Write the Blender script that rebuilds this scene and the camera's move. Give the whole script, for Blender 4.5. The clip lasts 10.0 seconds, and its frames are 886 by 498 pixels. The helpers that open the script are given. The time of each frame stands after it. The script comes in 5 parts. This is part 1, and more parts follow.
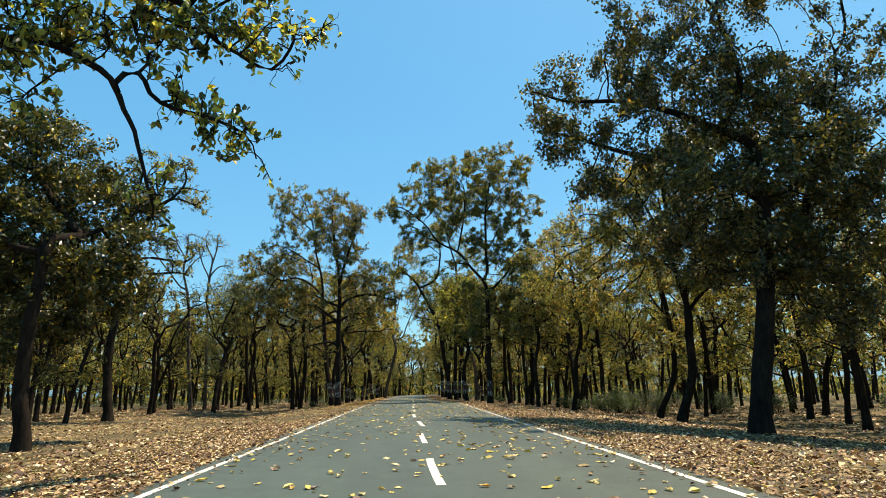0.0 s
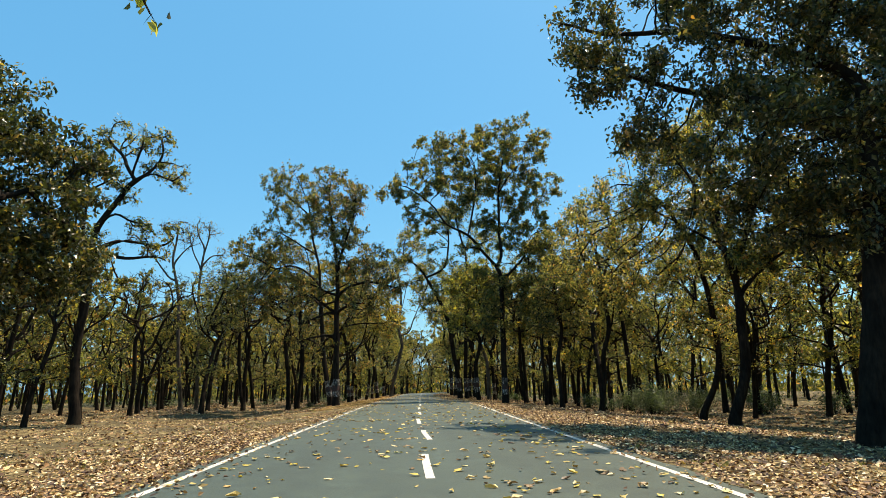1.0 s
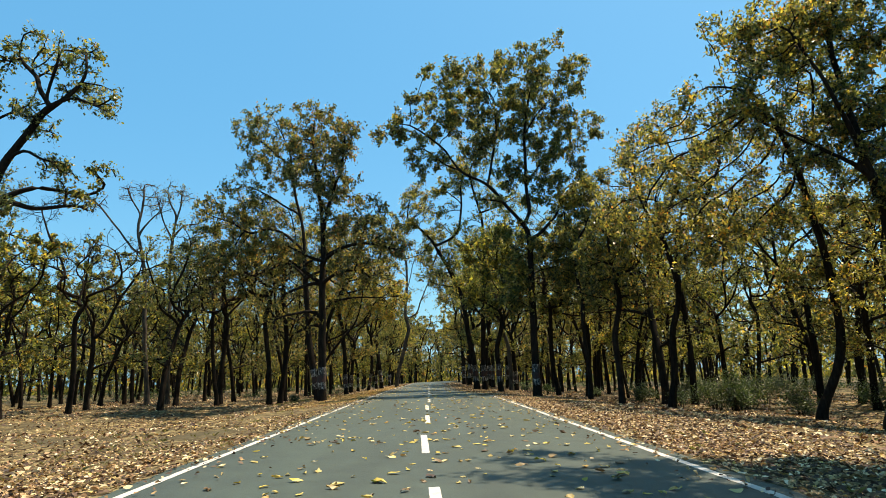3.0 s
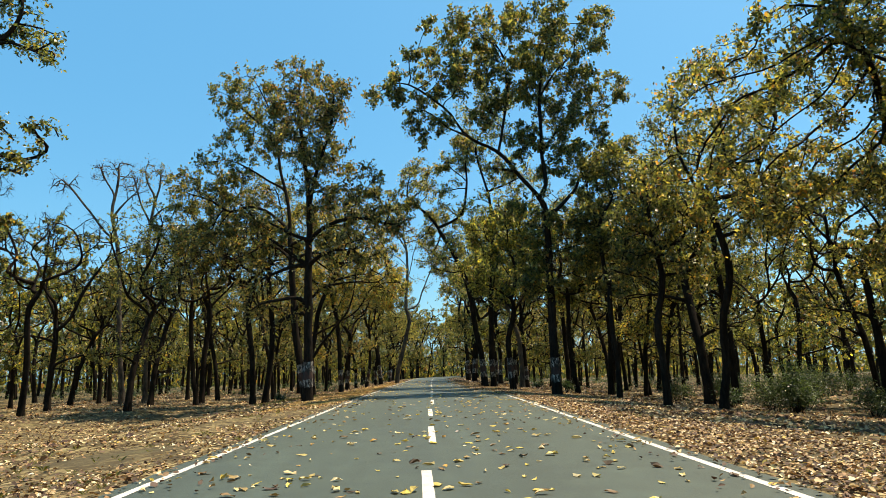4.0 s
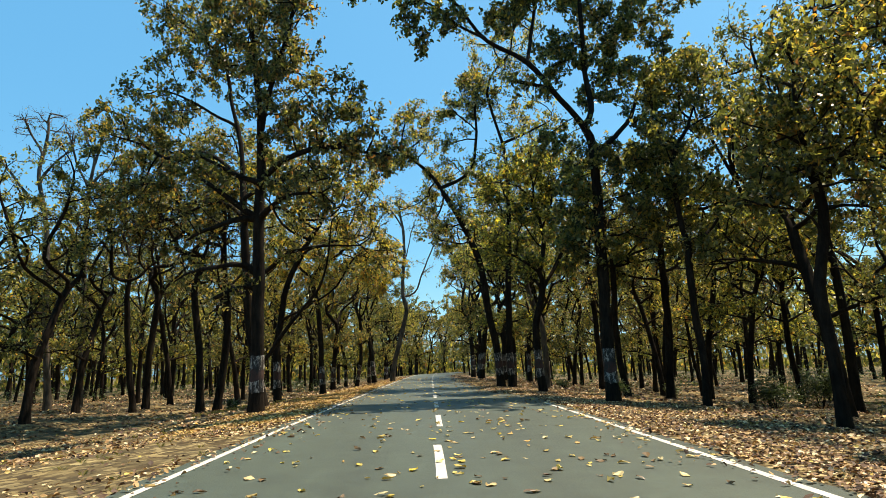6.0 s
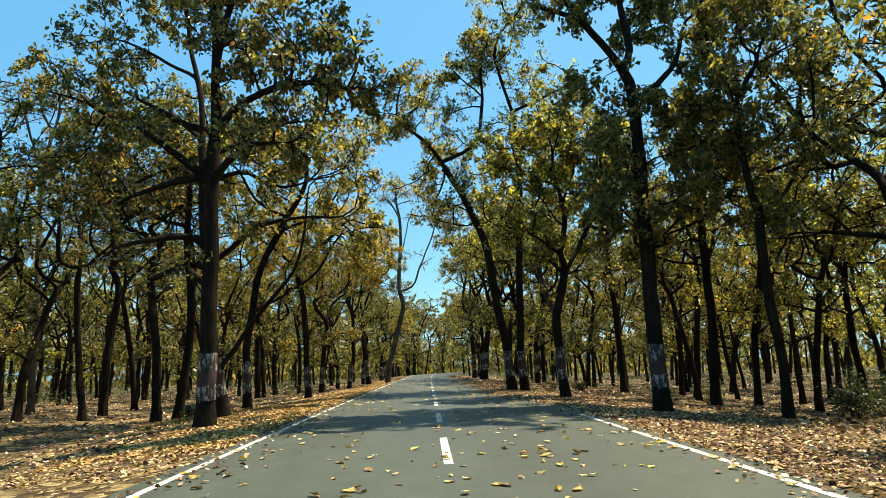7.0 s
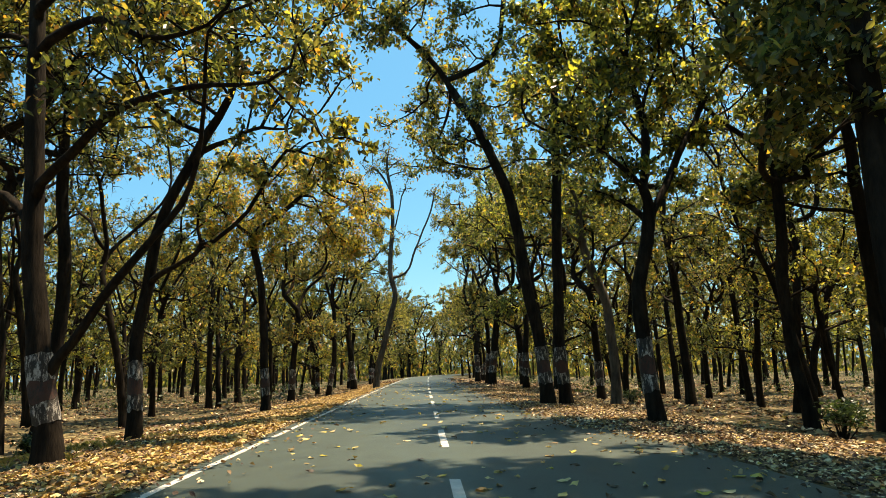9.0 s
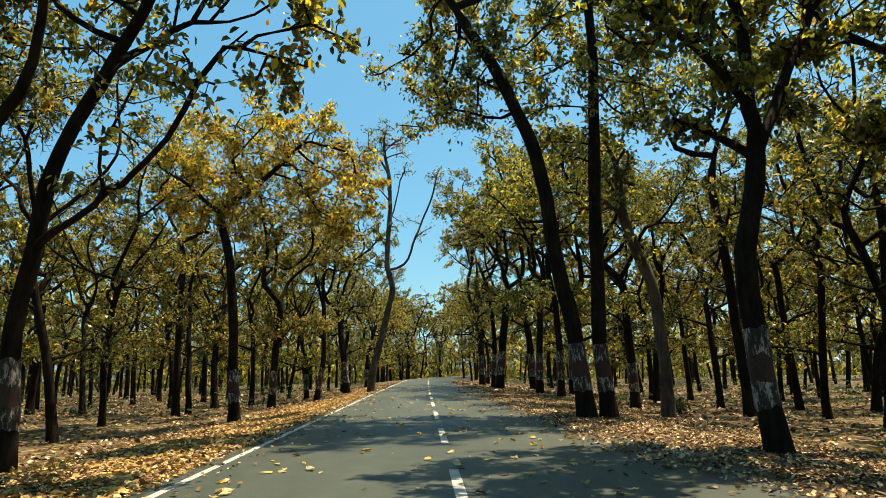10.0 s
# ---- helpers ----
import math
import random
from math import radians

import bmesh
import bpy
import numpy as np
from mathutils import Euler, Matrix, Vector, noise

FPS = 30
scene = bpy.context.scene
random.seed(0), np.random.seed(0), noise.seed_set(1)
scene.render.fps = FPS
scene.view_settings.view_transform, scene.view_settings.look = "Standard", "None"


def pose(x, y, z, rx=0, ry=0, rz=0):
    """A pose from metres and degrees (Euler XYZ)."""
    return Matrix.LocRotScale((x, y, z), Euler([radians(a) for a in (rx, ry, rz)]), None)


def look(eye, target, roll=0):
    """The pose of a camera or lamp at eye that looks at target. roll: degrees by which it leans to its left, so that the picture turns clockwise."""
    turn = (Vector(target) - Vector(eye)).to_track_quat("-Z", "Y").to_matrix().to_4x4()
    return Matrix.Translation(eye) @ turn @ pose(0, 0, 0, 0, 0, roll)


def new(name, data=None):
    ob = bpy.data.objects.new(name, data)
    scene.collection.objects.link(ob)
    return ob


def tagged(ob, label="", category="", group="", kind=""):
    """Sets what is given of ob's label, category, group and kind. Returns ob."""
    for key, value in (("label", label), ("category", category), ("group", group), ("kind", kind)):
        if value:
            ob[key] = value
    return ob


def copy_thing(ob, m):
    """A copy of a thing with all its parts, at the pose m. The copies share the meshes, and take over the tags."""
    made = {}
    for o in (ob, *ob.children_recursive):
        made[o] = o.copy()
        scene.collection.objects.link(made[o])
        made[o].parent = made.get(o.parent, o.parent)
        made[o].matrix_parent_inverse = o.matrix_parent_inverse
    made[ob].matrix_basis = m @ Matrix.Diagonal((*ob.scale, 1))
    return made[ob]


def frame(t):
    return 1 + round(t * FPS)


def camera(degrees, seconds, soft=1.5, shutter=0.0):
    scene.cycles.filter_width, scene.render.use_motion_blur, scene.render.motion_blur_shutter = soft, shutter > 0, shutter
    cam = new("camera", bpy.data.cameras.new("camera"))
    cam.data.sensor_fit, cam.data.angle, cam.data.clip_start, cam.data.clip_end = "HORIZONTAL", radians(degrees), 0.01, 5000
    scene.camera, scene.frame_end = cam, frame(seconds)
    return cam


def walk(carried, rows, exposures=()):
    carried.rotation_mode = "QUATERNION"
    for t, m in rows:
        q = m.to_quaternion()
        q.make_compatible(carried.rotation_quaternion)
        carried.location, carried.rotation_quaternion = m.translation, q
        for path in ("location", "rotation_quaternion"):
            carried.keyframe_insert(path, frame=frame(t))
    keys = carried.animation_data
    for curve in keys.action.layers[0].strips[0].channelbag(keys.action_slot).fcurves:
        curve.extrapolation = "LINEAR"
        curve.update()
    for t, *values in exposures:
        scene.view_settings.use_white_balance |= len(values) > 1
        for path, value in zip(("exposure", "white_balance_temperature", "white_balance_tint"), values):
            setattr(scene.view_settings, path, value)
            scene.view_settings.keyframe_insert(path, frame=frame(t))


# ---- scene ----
import collections

LENS = 72.2
cam = camera(LENS, 10.0, soft=0.15)
# seconds, place, heading (left +), pitch (up +), roll
ROWS = [
    (0, -0.225, -0.811, 1.238, -3.169, 12.761, -0.952),
    (0.5, -0.122, 1.946, 1.248, -2.763, 12.718, -1.017),
    (1, -0.051, 4.660, 1.257, -2.424, 12.553, -1.089),
    (1.5, -0.006, 7.332, 1.265, -2.143, 12.313, -1.167),
    (2, 0.016, 9.968, 1.272, -1.916, 12.038, -1.248),
    (2.5, 0.021, 12.569, 1.279, -1.736, 11.757, -1.331),
    (3.25, 0.003, 16.415, 1.288, -1.547, 11.367, -1.455),
    (4, -0.035, 20.203, 1.295, -1.447, 11.053, -1.571),
    (4.5, -0.068, 22.701, 1.300, -1.426, 10.896, -1.640),
    (5, -0.103, 25.183, 1.303, -1.437, 10.779, -1.701),
    (5.5, -0.140, 27.650, 1.306, -1.479, 10.701, -1.752),
    (6.25, -0.193, 31.333, 1.308, -1.589, 10.642, -1.804),
    (7, -0.242, 35.002, 1.310, -1.742, 10.635, -1.822),
    (7.5, -0.272, 37.448, 1.310, -1.857, 10.648, -1.811),
    (8, -0.298, 39.895, 1.309, -1.971, 10.672, -1.779),
    (8.5, -0.323, 42.349, 1.308, -2.073, 10.704, -1.726),
    (9, -0.346, 44.812, 1.306, -2.150, 10.749, -1.647),
    (9.5, -0.369, 47.289, 1.303, -2.187, 10.813, -1.543),
    (10, -0.393, 49.781, 1.300, -2.163, 10.909, -1.409),
]


def aim(x, y, z, yaw, pitch, roll):
    a, p = radians(yaw), radians(pitch)
    way = Vector((-math.sin(a) * math.cos(p), math.cos(a) * math.cos(p), math.sin(p)))
    return look((x, y, z), Vector((x, y, z)) + way, roll)


walk(cam, [(t, aim(x, y, z, a, p, r)) for t, x, y, z, a, p, r in ROWS], [(0.0, 0.79, 7650, 13), (5.0, 0.8, 7650, 13), (7.0, 0.98, 7900, 13), (8.0, 1.1, 8150, 12), (9.0, 1.02, 8400, 12), (10.0, 0.82, 8600, 12)])

# ---- world and sun ----
SUN_WAY = Vector((4.3, 2.4, 14.0)).normalized()
world = bpy.data.worlds.new("world")
scene.world = world
world.use_nodes = True
wn = world.node_tree.nodes
sky = wn.new("ShaderNodeTexSky")
sky.sky_type = 'NISHITA'
sky.sun_disc = False
sky.sun_elevation = math.asin(SUN_WAY.z)
sky.sun_rotation = math.atan2(SUN_WAY.x, SUN_WAY.y)
sky.air_density, sky.dust_density, sky.ozone_density = 1.0, 1.4, 0.6
wn["Background"].inputs["Strength"].default_value = 0.118
tint = wn.new("ShaderNodeMix")
tint.data_type, tint.blend_type = 'RGBA', 'MULTIPLY'
tint.inputs[0].default_value = 1.0
tint.inputs[7].default_value = (0.8, 1.09, 1.03, 1)
rich_blue = wn.new("ShaderNodeHueSaturation")
rich_blue.inputs["Saturation"].default_value = 1.3
world.node_tree.links.new(sky.outputs["Color"], rich_blue.inputs["Color"])
world.node_tree.links.new(rich_blue.outputs["Color"], tint.inputs[6])
even = wn.new("ShaderNodeMix")
even.data_type = 'RGBA'
even.inputs[0].default_value = 0.55
even.inputs[7].default_value = (0.52, 2.68, 5.35, 1)
world.node_tree.links.new(tint.outputs[2], even.inputs[6])
world.node_tree.links.new(even.outputs[2], wn["Background"].inputs["Color"])
sun = new("sun", bpy.data.lights.new("sun", 'SUN'))
sun.data.energy, sun.data.angle, sun.data.color = 5.0, radians(0.53), (1.0, 0.92, 0.8)
sun.matrix_world = look(SUN_WAY * 200, (0, 0, 0))


# ---- materials ----
def mat(name):
    m = bpy.data.materials.new(name)
    m.use_nodes = True
    return m, m.node_tree.nodes, m.node_tree.links, m.node_tree.nodes["Principled BSDF"]


def ramp(n, stops, interp='LINEAR'):
    r = n.new("ShaderNodeValToRGB")
    e = r.color_ramp.elements
    r.color_ramp.interpolation = interp
    while len(e) < len(stops):
        e.new(0.5)
    for el, (p, c) in zip(e, stops):
        el.position = p
        el.color = (*c, 1)
    return r


def noise_tex(n, l, scale, detail=4.0, rough=0.55, stretch=(1, 1, 1), coords="Object"):
    tc, mp, t = n.new("ShaderNodeTexCoord"), n.new("ShaderNodeMapping"), n.new("ShaderNodeTexNoise")
    mp.inputs["Scale"].default_value = stretch
    t.inputs["Scale"].default_value, t.inputs["Detail"].default_value, t.inputs["Roughness"].default_value = scale, detail, rough
    l.new(tc.outputs[coords], mp.inputs["Vector"])
    l.new(mp.outputs["Vector"], t.inputs["Vector"])
    return t


def mixed(n, l, fac, a, b, blend='MIX'):
    m = n.new("ShaderNodeMix")
    m.data_type, m.blend_type = 'RGBA', blend
    for sock, v in ((m.inputs[0], fac), (m.inputs[6], a), (m.inputs[7], b)):
        if isinstance(v, (int, float)):
            sock.default_value = v
        elif isinstance(v, tuple):
            sock.default_value = (*v, 1)
        else:
            l.new(v, sock)
    return m.outputs[2]


def bump(n, l, height, strength, distance, bsdf):
    b = n.new("ShaderNodeBump")
    b.inputs["Strength"].default_value, b.inputs["Distance"].default_value = strength, distance
    l.new(height, b.inputs["Height"])
    l.new(b.outputs["Normal"], bsdf.inputs["Normal"])


def bark_material(name, dark, light):
    m, n, l, p = mat(name)
    ridges = noise_tex(n, l, 9.0, 6, 0.65, (1, 1, 0.22))
    blot = noise_tex(n, l, 1.3, 3, 0.5)
    c = ramp(n, [(0.3, dark), (0.52, tuple(0.5 * (a + b) for a, b in zip(dark, light))), (0.75, light)])
    l.new(ridges.outputs["Fac"], c.inputs["Fac"])
    g = ramp(n, [(0.35, (0.6, 0.6, 0.6)), (0.7, (1.25, 1.2, 1.1))])
    l.new(blot.outputs["Fac"], g.inputs["Fac"])
    l.new(mixed(n, l, 1.0, c.outputs["Color"], g.outputs["Color"], 'MULTIPLY'), p.inputs["Base Color"])
    p.inputs["Roughness"].default_value = 0.95
    p.inputs["Specular IOR Level"].default_value = 0.08
    bump(n, l, ridges.outputs["Fac"], 0.9, 0.05, p)
    return m


def leaf_material(name, stops, through_share=0.4, gloss=0.4, glow=(1.96, 1.95, 0.86)):
    """Leaves that differ one by one; light comes through the blade."""
    m, n, l, p = mat(name)
    geo, info = n.new("ShaderNodeNewGeometry"), n.new("ShaderNodeObjectInfo")
    c = ramp(n, stops)
    l.new(geo.outputs["Random Per Island"], c.inputs["Fac"])
    hsv = n.new("ShaderNodeHueSaturation")
    mr = n.new("ShaderNodeMapRange")
    mr.inputs["To Min"].default_value, mr.inputs["To Max"].default_value = 0.485, 0.515
    l.new(info.outputs["Random"], mr.inputs["Value"])
    l.new(mr.outputs["Result"], hsv.inputs["Hue"])
    l.new(c.outputs["Color"], hsv.inputs["Color"])
    l.new(hsv.outputs["Color"], p.inputs["Base Color"])
    p.inputs["Roughness"].default_value = gloss
    p.inputs["Specular IOR Level"].default_value = 0.46
    tr, mx = n.new("ShaderNodeBsdfTranslucent"), n.new("ShaderNodeMixShader")
    warm = mixed(n, l, 1.0, hsv.outputs["Color"], glow, 'MULTIPLY')
    l.new(warm, tr.inputs["Color"])
    mx.inputs[0].default_value = through_share
    l.new(p.outputs[0], mx.inputs[1])
    l.new(tr.outputs[0], mx.inputs[2])
    l.new(mx.outputs[0], n["Material Output"].inputs["Surface"])
    return m


BARK = bark_material("dark_bark", (0.009, 0.0072, 0.0056), (0.036, 0.028, 0.021))
BARK_PALE = bark_material("pale_bark", (0.045, 0.038, 0.03), (0.16, 0.135, 0.11))
G0, G1, G2 = (0.022, 0.026, 0.013), (0.066, 0.075, 0.034), (0.146, 0.158, 0.06)
Y1, Y2, OC, BR = (0.325, 0.295, 0.1), (0.5, 0.4, 0.08), (0.42, 0.2, 0.05), (0.16, 0.09, 0.05)
TAWNY = (0.205, 0.163, 0.064)
LEAF_GREEN = leaf_material("green_leaves", [(0.0, G0), (0.35, G1), (0.66, G2), (0.86, TAWNY), (0.95, Y1), (1.0, OC)], 0.5, 0.33)
LEAF_OLIVE = leaf_material("olive_leaves", [(0.0, G0), (0.34, G1), (0.64, (0.133, 0.142, 0.054)), (0.78, TAWNY), (0.9, Y1), (0.97, OC), (1.0, BR)], 0.49, 0.36)
LEAF_YELLOW = leaf_material("yellow_green_leaves", [(0.0, G0), (0.3, G1), (0.58, G2), (0.8, Y1), (0.92, Y2), (0.97, OC), (1.0, BR)], 0.52, 0.36)
LEAF_GOLD = leaf_material("golden_leaves", [(0.0, G1), (0.25, G2), (0.5, Y1), (0.72, Y2), (0.88, OC), (1.0, BR)], 0.52, 0.36)
LEAF_DARK = leaf_material("dark_green_leaves", [(0.0, (0.018, 0.024, 0.009)), (0.5, (0.04, 0.048, 0.016)), (0.74, (0.085, 0.085, 0.028)), (0.9, (0.15, 0.1, 0.035)), (0.97, Y1), (1.0, OC)], 0.3, 0.34)
SHRUB_LEAF = leaf_material("shrub_leaves", [(0.0, (0.012, 0.024, 0.012)), (0.6, (0.04, 0.068, 0.028)), (1.0, (0.115, 0.15, 0.055))], 0.3, 0.4)
# dry leaf tones, with mottled tree shade and pale highlights put into the stops
DRY = [(0.0, (0.03, 0.016, 0.01)), (0.34, (0.105, 0.058, 0.028)), (0.57, (0.27, 0.165, 0.07)), (0.76, (0.46, 0.31, 0.13)), (0.88, (0.68, 0.54, 0.3)), (0.95, (0.76, 0.66, 0.45)), (1.0, (0.56, 0.4, 0.07))]
LITTER = leaf_material("dry_leaves", DRY, 0.1, 0.7, (1.2, 1.0, 0.7))
GOLD_LITTER = leaf_material("golden_litter", [(0.0, (0.1, 0.055, 0.02)), (0.2, (0.28, 0.17, 0.05)), (0.5, (0.46, 0.32, 0.09)), (0.8, (0.56, 0.42, 0.12)), (1.0, (0.6, 0.5, 0.2))], 0.1, 0.55, (1.2, 1.05, 0.7))
ROAD_LEAF = leaf_material("fallen_yellow_leaves", [(0.0, (0.06, 0.036, 0.02)), (0.2, (0.22, 0.14, 0.055)), (0.45, (0.4, 0.32, 0.1)), (0.65, (0.5, 0.39, 0.05)), (0.87, (0.56, 0.47, 0.26)), (1.0, (0.45, 0.24, 0.03))], 0.1, 0.5, (1.2, 1.05, 0.7))
GRASS = leaf_material("grass_blades", [(0.0, (0.08, 0.09, 0.03)), (0.5, (0.16, 0.15, 0.055)), (1.0, (0.32, 0.26, 0.12))])

# painted bands, chipped along the bark's ridges
def paint_material(name, colour, wear):
    m, n, l, p = mat(name)
    chips = noise_tex(n, l, 11.0, 7, 0.78, (1, 1, 0.3))
    c = ramp(n, [(wear - 0.03, (0.035, 0.03, 0.025)), (wear + 0.05, colour)])
    l.new(chips.outputs["Fac"], c.inputs["Fac"])
    dirt = noise_tex(n, l, 4.0, 4, 0.6)
    g = ramp(n, [(0.3, (0.55, 0.52, 0.48)), (0.65, (1, 1, 1))])
    l.new(dirt.outputs["Fac"], g.inputs["Fac"])
    l.new(mixed(n, l, 1.0, c.outputs["Color"], g.outputs["Color"], 'MULTIPLY'), p.inputs["Base Color"])
    p.inputs["Roughness"].default_value = 0.85
    bump(n, l, chips.outputs["Fac"], 0.8, 0.03, p)
    return m


WHITEWASH = paint_material("chipped_whitewash", (0.52, 0.5, 0.46), 0.53)
RED_PAINT = paint_material("faded_red_oxide", (0.075, 0.035, 0.026), 0.45)


def asphalt_material():
    m, n, l, p = mat("asphalt")
    grain = noise_tex(n, l, 160.0, 3, 0.7)
    patch = noise_tex(n, l, 0.35, 5, 0.6, (1.6, 0.25, 1))
    blot = noise_tex(n, l, 2.2, 5, 0.65)
    c = ramp(n, [(0.3, (0.032, 0.0445, 0.0335)), (0.7, (0.05, 0.071, 0.054))])
    l.new(patch.outputs["Fac"], c.inputs["Fac"])
    g = ramp(n, [(0.25, (0.72, 0.72, 0.72)), (0.75, (1.25, 1.25, 1.22))])
    l.new(grain.outputs["Fac"], g.inputs["Fac"])
    k = ramp(n, [(0.3, (0.8, 0.8, 0.8)), (0.7, (1.17, 1.17, 1.14))])
    l.new(blot.outputs["Fac"], k.inputs["Fac"])
    a = mixed(n, l, 1.0, c.outputs["Color"], g.outputs["Color"], 'MULTIPLY')
    l.new(mixed(n, l, 1.0, a, k.outputs["Color"], 'MULTIPLY'), p.inputs["Base Color"])
    p.inputs["Roughness"].default_value = 0.58
    p.inputs["Specular IOR Level"].default_value = 0.5
    bump(n, l, grain.outputs["Fac"], 0.5, 0.006, p)
    return m


def ground_material():
    m, n, l, p = mat("forest_floor")
    tc = n.new("ShaderNodeTexCoord")
    cells = n.new("ShaderNodeTexVoronoi")
    cells.inputs["Scale"].default_value = 6.5
    warp = noise_tex(n, l, 3.0, 3, 0.6)
    add = n.new("ShaderNodeMixRGB")
    add.blend_type = 'ADD'
    add.inputs[0].default_value = 0.25
    l.new(tc.outputs["Object"], add.inputs[1])
    l.new(warp.outputs["Color"], add.inputs[2])
    l.new(add.outputs[0], cells.inputs["Vector"])
    sep = n.new("ShaderNodeSeparateColor")
    l.new(cells.outputs["Color"], sep.inputs["Color"])
    leaves = ramp(n, [(0.0, (0.028, 0.018, 0.009)), (0.4, (0.072, 0.05, 0.023)), (0.66, (0.145, 0.11, 0.05)), (0.88, (0.235, 0.183, 0.086)), (1.0, (0.33, 0.265, 0.135))])
    l.new(sep.outputs["Red"], leaves.inputs["Fac"])
    fine = noise_tex(n, l, 14.0, 6, 0.7)
    # bare soil in patches, its dark tone also painting shade on the far floor
    soil = ramp(n, [(0.3, (0.036, 0.028, 0.017)), (0.55, (0.072, 0.061, 0.034)), (0.75, (0.115, 0.098, 0.056))])
    l.new(fine.outputs["Fac"], soil.inputs["Fac"])
    big = noise_tex(n, l, 0.22, 6, 0.65)
    cover = ramp(n, [(0.38, (0.1, 0.1, 0.1)), (0.54, (1, 1, 1))])
    l.new(big.outputs["Fac"], cover.inputs["Fac"])
    a = mixed(n, l, cover.outputs["Color"], soil.outputs["Color"], leaves.outputs["Color"])
    green = noise_tex(n, l, 0.5, 6, 0.7)
    gmask = ramp(n, [(0.6, (0, 0, 0)), (0.72, (0.55, 0.55, 0.55))])
    l.new(green.outputs["Fac"], gmask.inputs["Fac"])
    l.new(mixed(n, l, gmask.outputs["Color"], a, (0.11, 0.12, 0.045)), p.inputs["Base Color"])
    p.inputs["Roughness"].default_value = 0.95
    p.inputs["Specular IOR Level"].default_value = 0.15
    bump(n, l, sep.outputs["Green"], 0.3, 0.03, p)
    return m


def line_material():
    m, n, l, p = mat("road_paint")
    worn = noise_tex(n, l, 5.0, 8, 0.8)
    c = ramp(n, [(0.3, (0.13, 0.13, 0.12)), (0.4, (0.4, 0.385, 0.34)), (0.62, (0.55, 0.53, 0.47))])
    l.new(worn.outputs["Fac"], c.inputs["Fac"])
    l.new(c.outputs["Color"], p.inputs["Base Color"])
    p.inputs["Roughness"].default_value = 0.7
    return m


ASPHALT, FLOOR, PAINT = asphalt_material(), ground_material(), line_material()


# ---- mesh helpers ----
def mesh_from(name, verts, faces, material, smooth=False):
    me = bpy.data.meshes.new(name)
    me.from_pydata([tuple(v) for v in np.asarray(verts, float).tolist()], [], [tuple(f) for f in faces])
    if smooth:
        me.polygons.foreach_set("use_smooth", np.ones(len(me.polygons), bool))
    me.materials.append(material)
    me.update()
    return me


def part_mesh(name, me, parent, label=""):
    ob = new(name, me)
    ob.parent = parent
    if label:
        ob["label"] = label
    return ob


# ---- the lie of the land ----
ROAD_HALF = 3.82


def drop(y):
    """The road falls away gently past a low crest."""
    return -0.0075 * (math.sqrt((y - 48.0) ** 2 + 64.0) + (y - 48.0)) * 0.5


def bend(y):
    """The road's slow drift to one side, then the curve that takes it out of sight."""
    s = 0.00009 * max(0.0, min(y, 150.0) - 70.0) ** 2 + 0.0144 * max(0.0, y - 150.0)
    if y > 150:
        s += 0.005 * (min(y, 220.0) - 150.0) ** 2 + 0.7 * max(0.0, y - 220.0)
    return s


def floor_z(x, y):
    u = x - bend(y)
    a = abs(u) - ROAD_HALF
    if a < -0.06:
        return drop(y) - 0.06
    a = max(a, 0.0)
    fall = min(0.078 * a, 1.15) if u > 0 else min(0.088 * a, 0.7)
    if u < 0:
        fall += 0.5 * math.exp(-((x + 15.5) / 4.5) ** 2 - ((y - 48.0) / 7.0) ** 2)
    rough = 0.10 * noise.noise((x * 0.35, y * 0.35, 0.0)) + 0.16 * noise.noise((x * 0.09, y * 0.09, 5.0))
    return drop(y) - 0.012 - fall + rough * min(1.0, a / 2.5)


def grid_mesh(name, xs, ys, zf, material):
    verts = [(x, y, zf(x, y)) for y in ys for x in xs]
    nx = len(xs)
    faces = [(j * nx + i, j * nx + i + 1, (j + 1) * nx + i + 1, (j + 1) * nx + i) for j in range(len(ys) - 1) for i in range(nx - 1)]
    return mesh_from(name, verts, faces, material, True)


def spread(stops):
    out = []
    for (a, b, step) in stops:
        out += list(np.arange(a, b, step))
    return out + [stops[-1][1]]


xs = spread([(-1500, -200, 260), (-200, -60, 20), (-60, -20, 2.5), (-20, 20, 0.4), (20, 60, 2.5), (60, 200, 20), (200, 1500, 260)])
xs = sorted(xs + [s * (ROAD_HALF + d) for s in (-1, 1) for d in (-0.12, -0.05, 0.0, 0.12)])
ys = spread([(-600, -60, 108), (-60, -6, 3), (-6, 100, 0.7), (100, 240, 4), (240, 600, 45), (600, 2400, 360)])
tagged(new("ground", grid_mesh("ground", xs, ys, floor_z, FLOOR)), "brown forest floor strewn with dry fallen leaves", "ground", kind="structure")
RY = spread([(-60, -6, 6), (-6, 110, 1.2), (110, 420, 10)])


def crown_z(u, y):
    return drop(y) + 0.012 - 0.012 * abs(u) * 0.3


def ribbon(name, lo, hi, ylist, lift, material, steps=2):
    us = np.linspace(lo, hi, steps)
    verts, nx = [], len(us)
    for y in ylist:
        for u in us:
            verts.append((u + bend(y), y, crown_z(u, y) + lift))
    faces = [(j * nx + i, j * nx + i + 1, (j + 1) * nx + i + 1, (j + 1) * nx + i) for j in range(len(ylist) - 1) for i in range(nx - 1)]
    return mesh_from(name, verts, faces, material)


